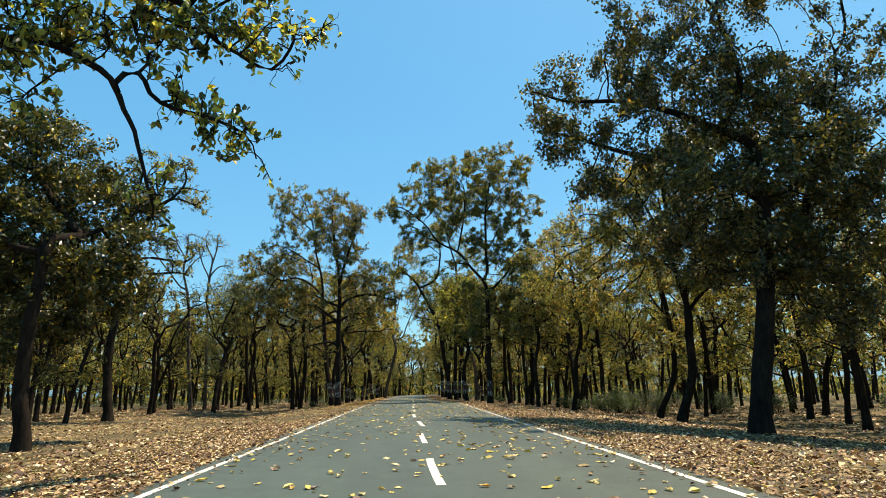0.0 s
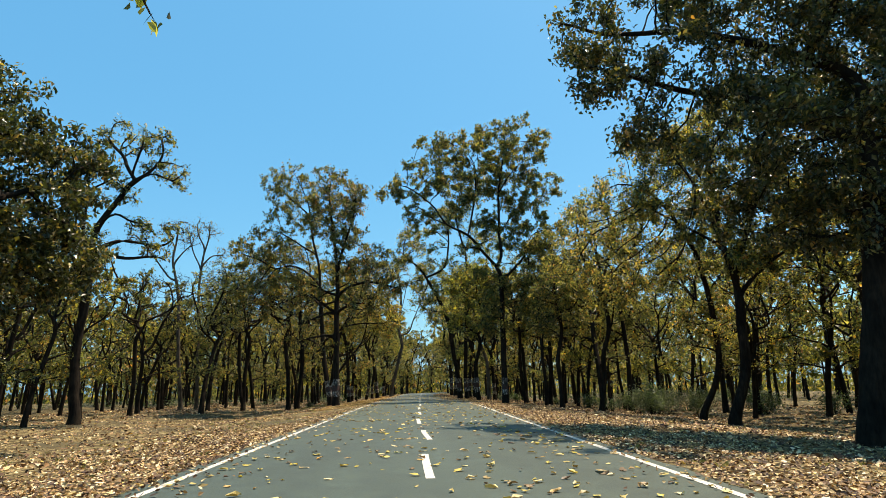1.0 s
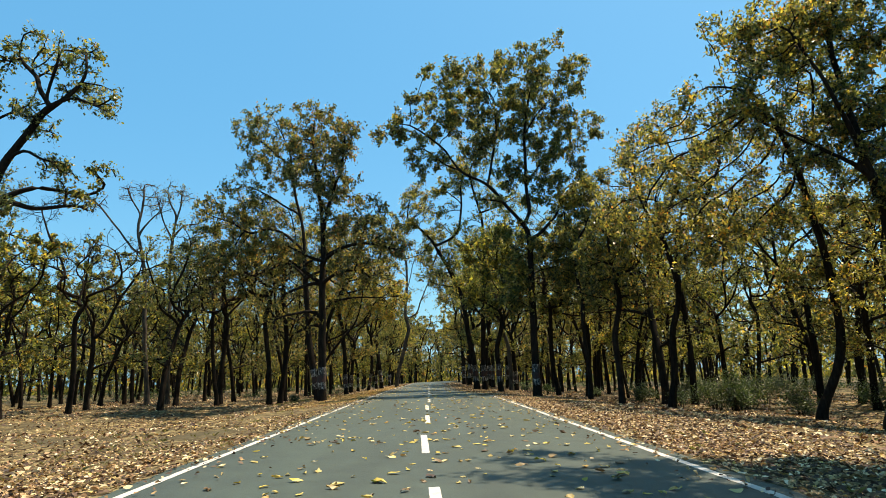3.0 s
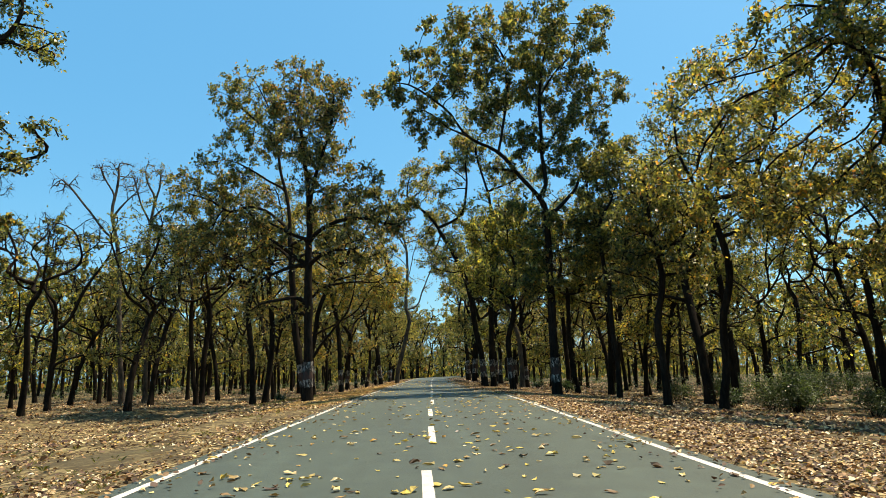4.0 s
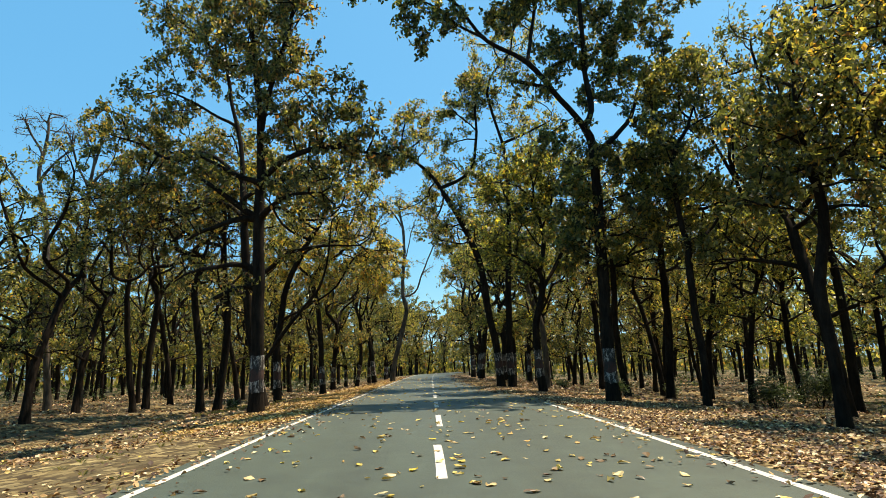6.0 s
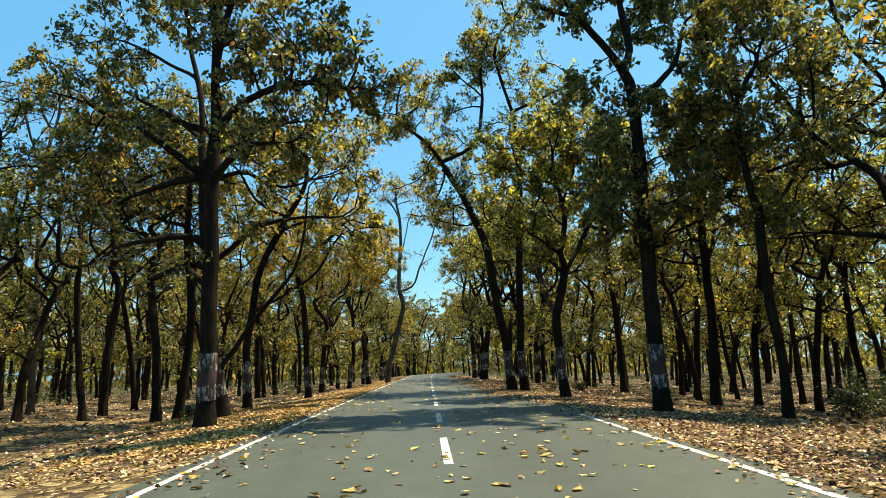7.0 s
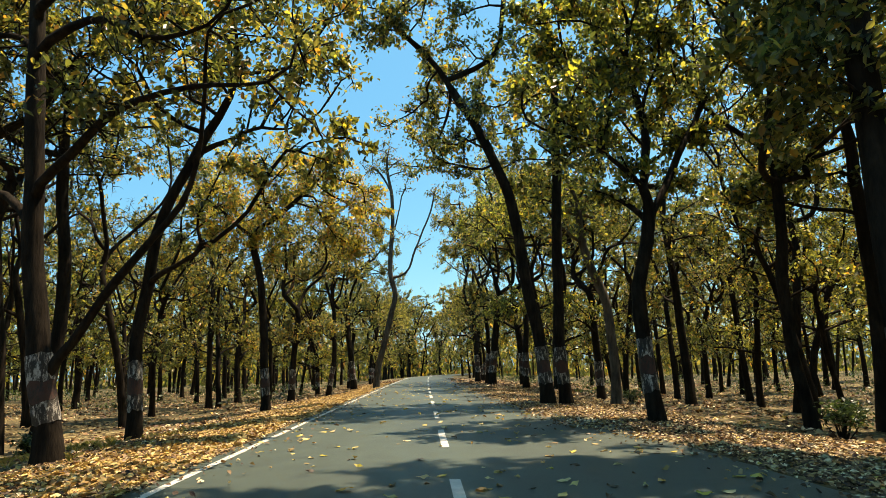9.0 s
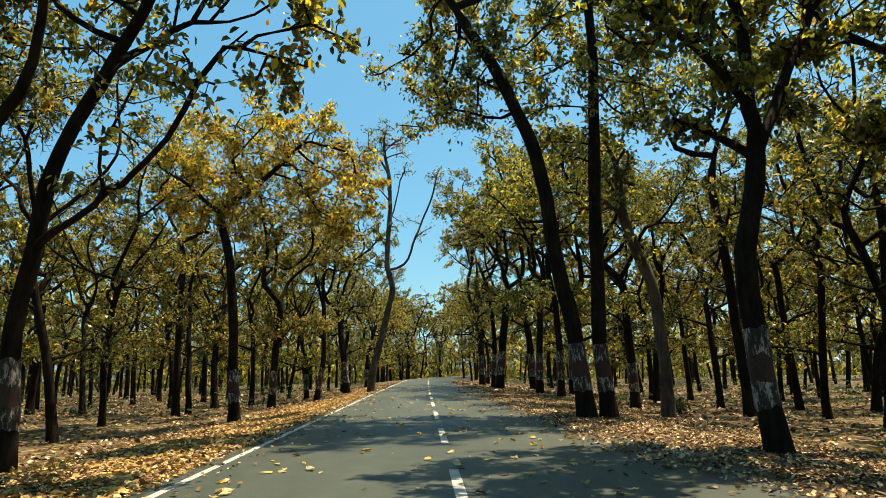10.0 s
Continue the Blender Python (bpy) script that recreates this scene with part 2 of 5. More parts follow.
def rough_road():
    """Asphalt sheet with a slightly broken edge."""
    us = [-ROAD_HALF] + list(np.linspace(-3.72, 3.72, 11)) + [ROAD_HALF]
    ylist = spread([(-60, -6, 3), (-6, 90, 0.35), (90, 420, 6)])
    verts, nx = [], len(us)
    for y in ylist:
        for i, u in enumerate(us):
            e = 0.0
            if i in (0, nx - 1):
                e = 0.07 * noise.noise((y * 0.9, u, 2.0)) + 0.03 * noise.noise((y * 3.1, u, 9.0))
            verts.append((u + e * np.sign(u) + bend(y), y, crown_z(u, y) - (0.012 if i in (0, nx - 1) else 0)))
    faces = [(j * nx + i, j * nx + i + 1, (j + 1) * nx + i + 1, (j + 1) * nx + i) for j in range(len(ylist) - 1) for i in range(nx - 1)]
    return mesh_from("road", verts, faces, ASPHALT, True)


road = tagged(new("road", rough_road()), "grey asphalt two-lane road scattered with fallen leaves", "road", kind="structure")
for lo, last in ((-3.56, 420), (3.44, 51)):
    part_mesh("edge_line", ribbon("edge_line", lo, lo + 0.12, [y for y in RY if y <= last], 0.004, PAINT), road, "worn white painted edge line")
DASH_SHIFT = {0: (0.16, 0.10), 1: (0.09, 0.04), 2: (0.19, 0.05), 3: (-0.06, -0.12), 4: (-0.03, -0.06), 5: (-0.07, -0.09)}
for k in range(-8, 40):
    y1 = 10.4 + 6.0 * k
    near_u, far_u = DASH_SHIFT.get(k, (0.0, 0.0))
    me = ribbon("lane_dash", -0.065, 0.065, list(np.linspace(y1 - 3.0, y1, 7)), 0.004, PAINT)
    for v in me.vertices:
        s = min(1.0, max(0.0, (v.co.y - y1 + 3.0) / 3.0))
        v.co.x += near_u * (1 - s) ** 1.3 + far_u * s
    part_mesh("lane_dash", me, road, "white painted centre dash")


# ---- trees ----
LEAF_SHARE = 1.2
rng = np.random.default_rng(7)


def resample(points, step):
    out = [np.array(points[0], float)]
    for a, b in zip(points[:-1], points[1:]):
        a, b = np.array(a, float), np.array(b, float)
        k = max(1, int(round(np.linalg.norm(b - a) / step)))
        out += [a + (b - a) * (i + 1) / k for i in range(k)]
    return out


def curve_through(points, step):
    """A bent line through the points."""
    p = [np.array(q, float) for q in points]
    if len(p) < 3:
        return resample(p, step)
    out = [p[0]]
    ext = [2 * p[0] - p[1]] + p + [2 * p[-1] - p[-2]]
    for i in range(1, len(ext) - 2):
        a, b, c, d = ext[i - 1:i + 3]
        k = max(1, int(round(np.linalg.norm(c - b) / step)))
        for j in range(1, k + 1):
            t = j / k
            out.append(0.5 * ((2 * b) + (c - a) * t + (2 * a - 5 * b + 4 * c - d) * t * t + (3 * b - a - 3 * c + d) * t ** 3))
    return out


def grow(trunk, limbs, blobs, tips, step, r):
    """Trunk and limbs as given; the finer boughs grow towards points spread in the crown's clumps."""
    pos, par, stout = [], [], []

    def chain(points, at, thick=0.0):
        for k, q in enumerate(points):
            stout.append(thick * (1 - 0.8 * k / len(points)))
            pos.append(np.array(q) + (r.normal(0, 0.03, 3) if len(pos) > 3 else 0))
            par.append(at)
            at = len(pos) - 1

    chain(curve_through(trunk, step), -1)
    for limb in limbs:
        d = np.linalg.norm(np.array(pos) - np.array(limb[0]), axis=1)
        at = int(np.argmin(d + np.where(np.array(pos)[:, 2] > limb[0][2], 0.6, 0)))
        chain(curve_through([pos[at]] + list(limb), step)[1:], at, 0.5 if stout[at] == 0 else 0.85 * stout[at])
    given = len(pos)
    vol = np.array([b[3] * b[4] * b[5] for b in blobs]) ** 0.75
    pick = r.choice(len(blobs), tips, p=vol / vol.sum())
    d = r.normal(size=(tips, 3))
    d /= np.linalg.norm(d, axis=1)[:, None]
    d *= (r.random(tips) ** 0.42)[:, None]
    bl = np.array(blobs)
    goal = bl[pick, :3] + d * bl[pick, 3:6]
    goal = goal[goal[:, 2] > 1.6 + min(0, trunk[0][2])]
    P = np.array(pos)
    D = np.linalg.norm(goal[:, None] - P[None], axis=2)
    near, dist = D.argmin(1), D.min(1)
    alive = np.ones(len(goal), bool)
    reach = 3.4
    for _ in range(70):
        alive &= dist > step * 0.9
        if not alive.any():
            break
        fresh = []
        act = alive & (dist < reach)
        if not act.any():
            break
        for i in np.unique(near[act]):
            mine = act & (near == i)
            v = goal[mine] - pos[i]
            w = v / np.linalg.norm(v, axis=1)[:, None]
            g = w.mean(0)
            if np.linalg.norm(g) < 0.25:
                g = w[0]
            if par[i] >= 0:
                back = pos[i] - pos[par[i]]
                g = g / np.linalg.norm(g) + 0.35 * back / max(np.linalg.norm(back), 1e-6)
            g = g / np.linalg.norm(g) + r.normal(0, 0.4, 3)
            pos.append(pos[i] + g / np.linalg.norm(g) * step)
            par.append(int(i))
            fresh.append(len(pos) - 1)
        N = np.array([pos[i] for i in fresh])
        D = np.linalg.norm(goal[:, None] - N[None], axis=2)
        better = D.min(1) < dist
        near = np.where(better, np.array(fresh)[D.argmin(1)], near)
        dist = np.where(better, D.min(1), dist)
    stout += [0.0] * (len(pos) - given)
    return trimmed(np.array(pos), np.array(par), np.array(stout), given)


def trimmed(pos, par, stout, given, longest=4):
    """Without long lone shoots, and with the bends rounded a little."""
    n = len(pos)
    kids = np.zeros(n, int)
    for p in par[1:]:
        kids[p] += 1
    flow = (kids == 0).astype(int)
    for i in range(n - 1, 0, -1):
        flow[par[i]] += flow[i]
    lone = np.zeros(n, int)
    for i in range(1, n):
        lone[i] = lone[par[i]] + 1 if flow[i] == 1 else 0
    # a long bough that never forks is left off, with all that it bears
    plain = np.zeros(n, int)
    off = lone > longest
    for i in range(given, n):
        plain[i] = plain[par[i]] + 1 if kids[par[i]] == 1 and par[i] >= given else 1
    for i in range(n - 1, given, -1):
        if plain[i] >= 6 and flow[i] < 14:
            q = i
            for _ in range(plain[i]):
                off[q] = True
                q = par[q]
    for i in range(given, n):
        off[i] |= off[par[i]]
    keep = ~off
    place = np.cumsum(keep) - 1
    pos, par = pos[keep], np.array([place[p] if p >= 0 else -1 for p in par[keep]])
    main = np.full(len(pos), -1)
    for i in range(len(pos) - 1, 0, -1):
        main[par[i]] = i
    for _ in range(1):
        mid = np.where((main >= 0) & (par >= 0))[0]
        pos[mid] = 0.5 * pos[mid] + 0.25 * (pos[par[mid]] + pos[main[mid]])
    return pos, par, stout[keep]


def tube_mesh(pos, par, radius, base_z, stout_from):
    """Tubes along the chains of boughs, thick to thin: the trunk, each stout limb, and the thin boughs together."""
    kids = collections.defaultdict(list)
    for i, p in enumerate(par):
        if p >= 0:
            kids[p].append(i)
    trunk, limbs, thin = ([], []), [], ([], [])
    starts = [(-1, 0)]
    while starts:
        at, i = starts.pop()
        line = ([at] if at >= 0 else []) + [i]
        while kids[line[-1]]:
            c = sorted(kids[line[-1]], key=lambda k: -radius[k])
            starts += [(line[-1], k) for k in c[1:]]
            line.append(c[0])
        rad = [radius[k] for k in line]
        if at >= 0:
            rad[0] = min(rad[0], rad[1] * 1.25)
        big = max(rad)
        if at < 0:
            verts, faces = trunk
        elif big > stout_from and len(line) > 3:
            limbs.append(([], []))
            verts, faces = limbs[-1]
        else:
            verts, faces = thin
        sides = 12 if big > 0.14 else 6 if big > 0.06 else 4 if big > 0.025 else 3
        pts = pos[line]
        tang = np.gradient(pts, axis=0) if len(pts) > 1 else np.array([[0, 0, 1.0]])
        ref = np.array([1.0, 0.13, 0.07])
        first = len(verts)
        for k, (q, t, ra) in enumerate(zip(pts, tang, rad)):
            t = t / max(np.linalg.norm(t), 1e-9)
            u = np.cross(t, ref)
            u /= max(np.linalg.norm(u), 1e-9)
            w = np.cross(t, u)
            for s in range(sides):
                a = 2 * math.pi * s / sides
                rr = ra
                if big > 0.06:
                    rr *= 1 + 0.16 * noise.noise((q[0] + 2.5 * math.cos(a), q[1] + 2.5 * math.sin(a), q[2] * 0.9))
                h = q[2] - base_z
                if at < 0 and h < 1.0:
                    rr *= 1 + (0.55 + 0.35 * math.cos(3 * a + base_z)) * math.exp(-max(h, 0) / 0.28) * 0.8
                verts.append(q + (u * math.cos(a) + w * math.sin(a)) * rr)
        for k in range(len(pts) - 1):
            for s in range(sides):
                a, b = first + k * sides + s, first + k * sides + (s + 1) % sides
                faces.append((a, b, b + sides, a + sides))
        faces.append(tuple(first + (len(pts) - 1) * sides + s for s in range(sides)))
    return trunk, limbs, thin


def leaf_blades(centre, length, r, droop=0.5, rich=False, flat=False):
    """Folded blades at the given places; rich: with rounder outline."""
    n = len(centre)
    a = r.random(n) * 2 * math.pi
    dip = r.normal(-droop, 0.45, n) if not flat else r.normal(0, 0.3, n)
    ax = np.stack([np.cos(a) * np.cos(dip), np.sin(a) * np.cos(dip), np.sin(dip)], 1)
    up = r.normal(0, 0.55 if not flat else 0.42, (n, 3)) + np.array([0, 0, 1.0])
    side = np.cross(ax, up)
    side /= np.linalg.norm(side, axis=1)[:, None]
    nor = np.cross(side, ax)
    L = (length * r.uniform(0.65, 1.25, n))[:, None]
    fold = r.uniform(0.02, 0.2, n)[:, None] * L
    curl = r.uniform(-0.16, 0.1, n)[:, None] * L
    if flat:
        fold, curl, L = fold * r.uniform(0.3, 1.9, (n, 1)), curl * r.uniform(-1.6, 1.6, (n, 1)), L * r.uniform(0.7, 1.15, (n, 1))
    c = np.asarray(centre)
    base, tip = c - ax * L * 0.5, c + ax * L * 0.5 + nor * curl
    wd = r.uniform(*((0.38, 0.62) if not flat else (0.5, 0.85)), n)[:, None] * L * 0.5
    if not rich:
        v = np.stack([base, c + side * wd * 1.1 + nor * fold, tip, c - side * wd * 1.1 + nor * fold], 1).reshape(-1, 3)
        k = np.arange(n)[:, None] * 4
        f = np.concatenate([k + [[0, 1, 2]], k + [[0, 2, 3]]]).tolist()
    else:
        r1, r2 = c - ax * L * 0.18 + side * wd + nor * fold, c + ax * L * 0.2 + side * wd * 0.85 + nor * fold * 0.7
        l1, l2 = c - ax * L * 0.18 - side * wd + nor * fold, c + ax * L * 0.2 - side * wd * 0.85 + nor * fold * 0.7
        v = np.stack([base, r1, r2, tip, l2, l1], 1).reshape(-1, 3)
        k = np.arange(n)[:, None] * 6
        f = np.concatenate([k + [[0, 1, 2, 3]], k + [[0, 3, 4, 5]]]).tolist()
    return v, f


def crown_mesh(shoots, count, length, spread_by, leaf_mat, r, rich=False, uneven=0.9, thin_below=0.0):
    """Leaves set along the shoots, thick on some and thin on others, with gaps between."""
    a, b = shoots
    w = r.lognormal(0, uneven, len(a)) * np.where(a[:, 2] < thin_below, 0.5, 1.0)
    at = r.choice(len(a), count, p=w / w.sum())
    k = (0.15 + 0.95 * r.random(count) ** 0.7)[:, None]
    c = a[at] * (1 - k) + b[at] * k + r.normal(0, spread_by * 0.42, (count, 3))
    v, f = leaf_blades(c, length, r, 0.6, rich)
    return mesh_from("crown", v, f, leaf_mat)


def twig_mesh(pos, par, flow, r, verts, faces, per_tip=3, size=0.55, crooked=False):
    """Thin shoots at the boughs' ends and along the last lengths before them; gives back where they begin and end."""
    pieces = 4 if crooked else 2
    begin, end = [], []
    for i in np.where((flow <= 2) & (par >= 0))[0]:
        for _ in range(per_tip if flow[i] <= 1 else max(1, per_tip // 2)):
            d = r.normal(size=3) + 0.5 * (pos[i] - pos[par[i]]) / 0.5
            d /= np.linalg.norm(d)
            q = pos[i] * 0.6 + pos[par[i]] * 0.4
            long = size * r.uniform(0.6, 1.3)
            line = [q]
            for _ in range(pieces):
                q = q + d * long / pieces
                line.append(q)
                d = d + r.normal(0, 0.42, 3) + [0, 0, -0.08]
                d /= np.linalg.norm(d)
            begin.append(line[0])
            end.append(line[-1])
            k = len(verts)
            for s, q in enumerate(line[:-1]):
                t = line[s + 1] - q
                e = np.cross(t, [0.3, 0.2, 1.0])
                e = e / max(np.linalg.norm(e), 1e-6)
                u = np.cross(t / np.linalg.norm(t), e)
                ra = 0.011 - 0.004 * s / (pieces - 1)
                verts += [q + e * ra, q - e * ra * 0.5 + u * ra, q - e * ra * 0.5 - u * ra]
            verts.append(line[-1])
            for s in range(pieces - 1):
                a = k + 3 * s
                faces += [(a, a + 1, a + 4, a + 3), (a + 1, a + 2, a + 5, a + 4), (a + 2, a, a + 3, a + 5)]
            a, e = k + 3 * (pieces - 1), len(verts) - 1
            faces += [(a, a + 1, e), (a + 1, a + 2, e), (a + 2, a, e)]
    return np.array(begin), np.array(end)


def bands(bole, line, girth, spec):
    """Painted rings round a trunk; line: the trunk's own centre line."""
    line = np.array(line)
    ref = np.array([1.0, 0.13, 0.07])
    for lo, hi, material, label in spec:
        verts, faces, n, rings = [], [], 12, 7
        for j in range(rings):
            z = lo + (hi - lo) * j / (rings - 1)
            q, q2 = (np.array([np.interp(h, line[:, 2], line[:, 0]), np.interp(h, line[:, 2], line[:, 1]), h]) for h in (z, z + 0.2))
            t = (q2 - q) / np.linalg.norm(q2 - q)
            u = np.cross(t, ref)
            u /= np.linalg.norm(u)
            w = np.cross(t, u)
            for s in range(n):
                a = 2 * math.pi * s / n
                rag = 0.11 * noise.noise((a * 3.1, z * 3, girth * 9)) if j in (0, rings - 1) else 0
                rr = girth * (1 + 0.16 * noise.noise((q[0] + 2.5 * math.cos(a), q[1] + 2.5 * math.sin(a), z * 0.9))) + 0.009
                rr += girth * 0.5 * math.exp(-z / 0.28)
                verts.append(q + (u * math.cos(a) + w * math.sin(a)) * rr + t * rag)
        for j in range(rings - 1):
            for s in range(n):
                a, b = j * n + s, j * n + (s + 1) % n
                faces.append((a, b, b + n, a + n))
        part_mesh("painted_band", mesh_from("painted_band", verts, faces, material, True), bole, label)


RINGS = [(0.72, 1.14, WHITEWASH, "chipped white painted band"), (1.145, 1.52, RED_PAINT, "faded red-brown painted band"), (1.525, 2.0, WHITEWASH, "chipped white painted band")]


def make_tree(x, y, trunk, limbs, blobs, girth, leaves, leaf, leaf_mat, label, tips=260, step=0.55, bark=BARK, ringed=False, rich=False,
              seed=1, spread_by=0.2, per_tip=3, group="", local=False, uneven=0.75, shoot=0.6, thin_below=0.0):
    """A tree with its trunk, boughs, twigs and crown. The points are world places unless local."""
    r = np.random.default_rng(seed)
    z = 0.0 if local else floor_z(x, y)
    off = np.array([0, 0, 0]) if local else np.array([x, y, z])
    sub = lambda pts: [tuple(np.array(q, float) - off) for q in pts]
    tr = [(0.0, 0.0, -0.35), (0.0, 0.0, 0.25)] + sub(trunk)
    bl = [(*(np.array(b[:3]) - off), *b[3:]) for b in blobs]
    pos, par, stout = grow(tr, [sub(l) for l in limbs], bl, tips, step, r)
    flow = np.zeros(len(pos))
    has = np.zeros(len(pos), bool)
    has[par[par >= 0]] = True
    flow[~has] = 1
    for i in range(len(pos) - 1, 0, -1):
        flow[par[i]] += flow[i]
    radius = girth * (flow / flow[0]) ** 0.44 * (1 - 0.3 * np.clip(pos[:, 2] / 14.0, 0, 1))
    radius = np.maximum(np.maximum(radius, girth * stout), 0.015)
    stem, limb_tubes, thin = tube_mesh(pos, par, radius, 0.0, 0.055 if local else 0.05)
    shoots = twig_mesh(pos, par, flow, r, *thin, per_tip, shoot, rich)
    tree = new("tree")
    tree.location = (x, y, z)
    bole = part_mesh("trunk", mesh_from("trunk", *stem, bark, True), tree)
    for tube in limb_tubes:
        part_mesh("limb", mesh_from("limb", *tube, bark, True), tree)
    part_mesh("branchwork", mesh_from("branchwork", *thin, bark, True), tree, "thin crooked boughs and twigs")["kind"] = "stuff"
    if leaves:
        part_mesh("crown", crown_mesh(shoots, int(leaves * LEAF_SHARE), leaf, spread_by, leaf_mat, r, rich, uneven, thin_below), tree)
    if ringed:
        k = 0
        while k + 1 < len(pos) and par[k + 1] == k and pos[k][2] < 3.5:
            k += 1
        bands(bole, pos[:k + 1], girth, RINGS)
    return tagged(tree, label, "tree", group)


# ---- the trees that stand out, one by one ----
# tall spreading tree with dark trunk and painted bands
boughs = [[(5.94, 53.1, 10.96), (4.98, 52.7, 11.98), (4.05, 52.5, 13.07), (2.82, 52.2, 13.53), (2.02, 52, 14.03), (1.39, 52, 15.2), (0.47, 52, 16.03), (-0.87, 52.3, 17.12), (-1.98, 52.5, 17.32)],
          [(2.24, 52.1, 13.93), (1.2, 51.5, 14.09), (-0.08, 51.5, 15.31), (-1.15, 51.5, 14.84)],
          [(4.98, 52.7, 11.98), (3.8, 52, 11.96), (2.55, 51.5, 11.56), (1.08, 51, 10.81)],
          [(4.06, 52.5, 13.12), (4.48, 53.5, 15), (4.91, 54, 17.43), (4.97, 54.5, 20.01)]]
boughs += [[(6.9, 53.8, 11.48), (6.8, 54.1, 12.79), (6.85, 54.3, 14.72), (6.92, 54.5, 17.35), (7.28, 54.5, 19.64), (7.83, 54.5, 21.98)],
           [(6.94, 54.5, 17.19), (7.95, 55, 18.94), (9.2, 55.5, 20.41)],
           [(6.98, 53.8, 9.73), (8.23, 54.5, 10.86), (9.06, 55, 12.02), (9.63, 55.5, 13.61), (10.71, 55.5, 14.17), (11.61, 55.5, 14.05)],
           [(6.78, 54.1, 13.4), (8.4, 55.5, 15.9), (9.89, 56, 17.45)]]
clumps = [(-2, 52.5, 17, 1.6, 1.4, 1.3), (0.2, 52.2, 17.3, 2.2, 2, 1.9), (0.3, 51.5, 14.4, 1.2, 1.2, 1.2), (2.8, 53, 17.5, 2.5, 2.3, 2), (5.3, 54.5, 18.5, 2.5, 2.5, 2.3), (7.9, 55, 18.9, 2.6, 2.6, 2.6), (9.4, 55.8, 16, 2.2, 2.2, 2.2), (11.1, 56, 18.1, 1.9, 1.9, 1.9), (11.1, 55.5, 14.7, 1.6, 1.4, 1.3), (6.2, 54.5, 14.7, 1.4, 1.7, 2), (3.6, 53.5, 15.9, 1.7, 1.6, 1.3), (1, 51.1, 11.2, 1.3, 1, 0.7), (7.7, 54.5, 21.6, 4.3, 3.2, 2.2)]
clumps += [(3, 53.5, 20.7, 3.5, 2.6, 1.7), (8.1, 55, 13.1, 1.3, 1.3, 1.4), (5.5, 53.5, 9.4, 1, 1.2, 1.2), (10.1, 55.5, 12, 1.6, 1.4, 1.3), (5.8, 53.5, 8.1, 1.3, 1.4, 1.4), (9.2, 54.5, 9.4, 1.9, 1.9, 1.9), (6, 53.5, 5.6, 1.3, 1.2, 1), (9.2, 54.5, 6.7, 1.6, 1.4, 1.4), (6.1, 54.5, 7.6, 1.6, 1.9, 2.2), (8.6, 53.5, 7.9, 1.7, 1.9, 2)]
make_tree(6.7, 53.5, [(6.69, 53.5, 3.34), (6.73, 53.5, 6.29), (6.73, 53.5, 8.23), (6.67, 53.5, 10.22)], boughs, clumps,
          0.24, 50000, 0.19, LEAF_OLIVE, "tall spreading tree with dark trunk and painted bands", seed=11, tips=800, ringed=True, uneven=0.52, spread_by=0.24, rich=True)
# tall straight tree with thinning crown and painted bands
boughs = [[(-6.66, 52.8, 10.58), (-6.9, 53.3, 12.47), (-7.17, 53.5, 14.33), (-7.52, 53.8, 16.61), (-7.44, 53.8, 18.17)],
          [(-6.57, 52.6, 9.55), (-6.25, 52.3, 11.37), (-5.69, 52, 13.05), (-5.27, 51.8, 14.36), (-5.1, 51.8, 16.38)],
          [(-6.47, 52.6, 8.19), (-5.75, 52, 8.63), (-4.9, 51.5, 8.92), (-3.95, 51, 9.02), (-2.79, 50.6, 8.74), (-1.8, 50.3, 8.26)],
          [(-6.37, 52.6, 6.99), (-5.44, 51.8, 7.32), (-4.46, 51.2, 7.42)],
          [(-7.21, 52.6, 8.33), (-7.61, 52.4, 8.56), (-8.01, 52.2, 8.83), (-8.56, 52, 9.03)]]
boughs += [[(-7.1, 52.6, 7.16), (-7.54, 52.4, 7.62), (-8.05, 52.2, 7.92), (-8.49, 52, 8.19), (-9.04, 51.8, 8.63)],
           [(-7.04, 52.6, 6.85), (-7.82, 52.4, 6.56), (-8.21, 52.3, 6.36), (-8.6, 52.2, 6.25), (-8.96, 52.1, 5.87)],
           [(-6.91, 52.8, 5.18), (-7.98, 52.5, 5.05), (-8.99, 52.3, 4.84)],
           [(-6.85, 52.8, 4.4), (-7.67, 52.5, 4.07), (-8.05, 52.4, 3.83), (-8.62, 52.3, 3.41)]]
clumps = [(-5.3, 51.8, 15.7, 1.2, 1.7, 2.2), (-7.3, 53.8, 17.7, 1.8, 1.7, 1.5), (-7.4, 53.4, 14.9, 2.1, 2.1, 2.1), (-5.1, 51.8, 12.5, 1.7, 1.5, 1.2), (-3.6, 51.2, 11.2, 1, 1, 0.9), (-3.9, 51, 9.8, 1.8, 1.5, 1.2), (-2.7, 50.6, 9.2, 1.5, 1.4, 1.2), (-5.7, 52, 10.6, 1.7, 1.4, 1.2), (-1.7, 50.3, 8.3, 0.9, 0.8, 0.4), (-4.7, 51.2, 7.6, 1.8, 1.5, 1), (-6.4, 52.8, 12.3, 1.4, 1.5, 1.5), (-8.7, 52.3, 8.7, 0.6, 0.4, 0.3), (-8.9, 52.3, 7.1, 0.6, 0.4, 0.3)]
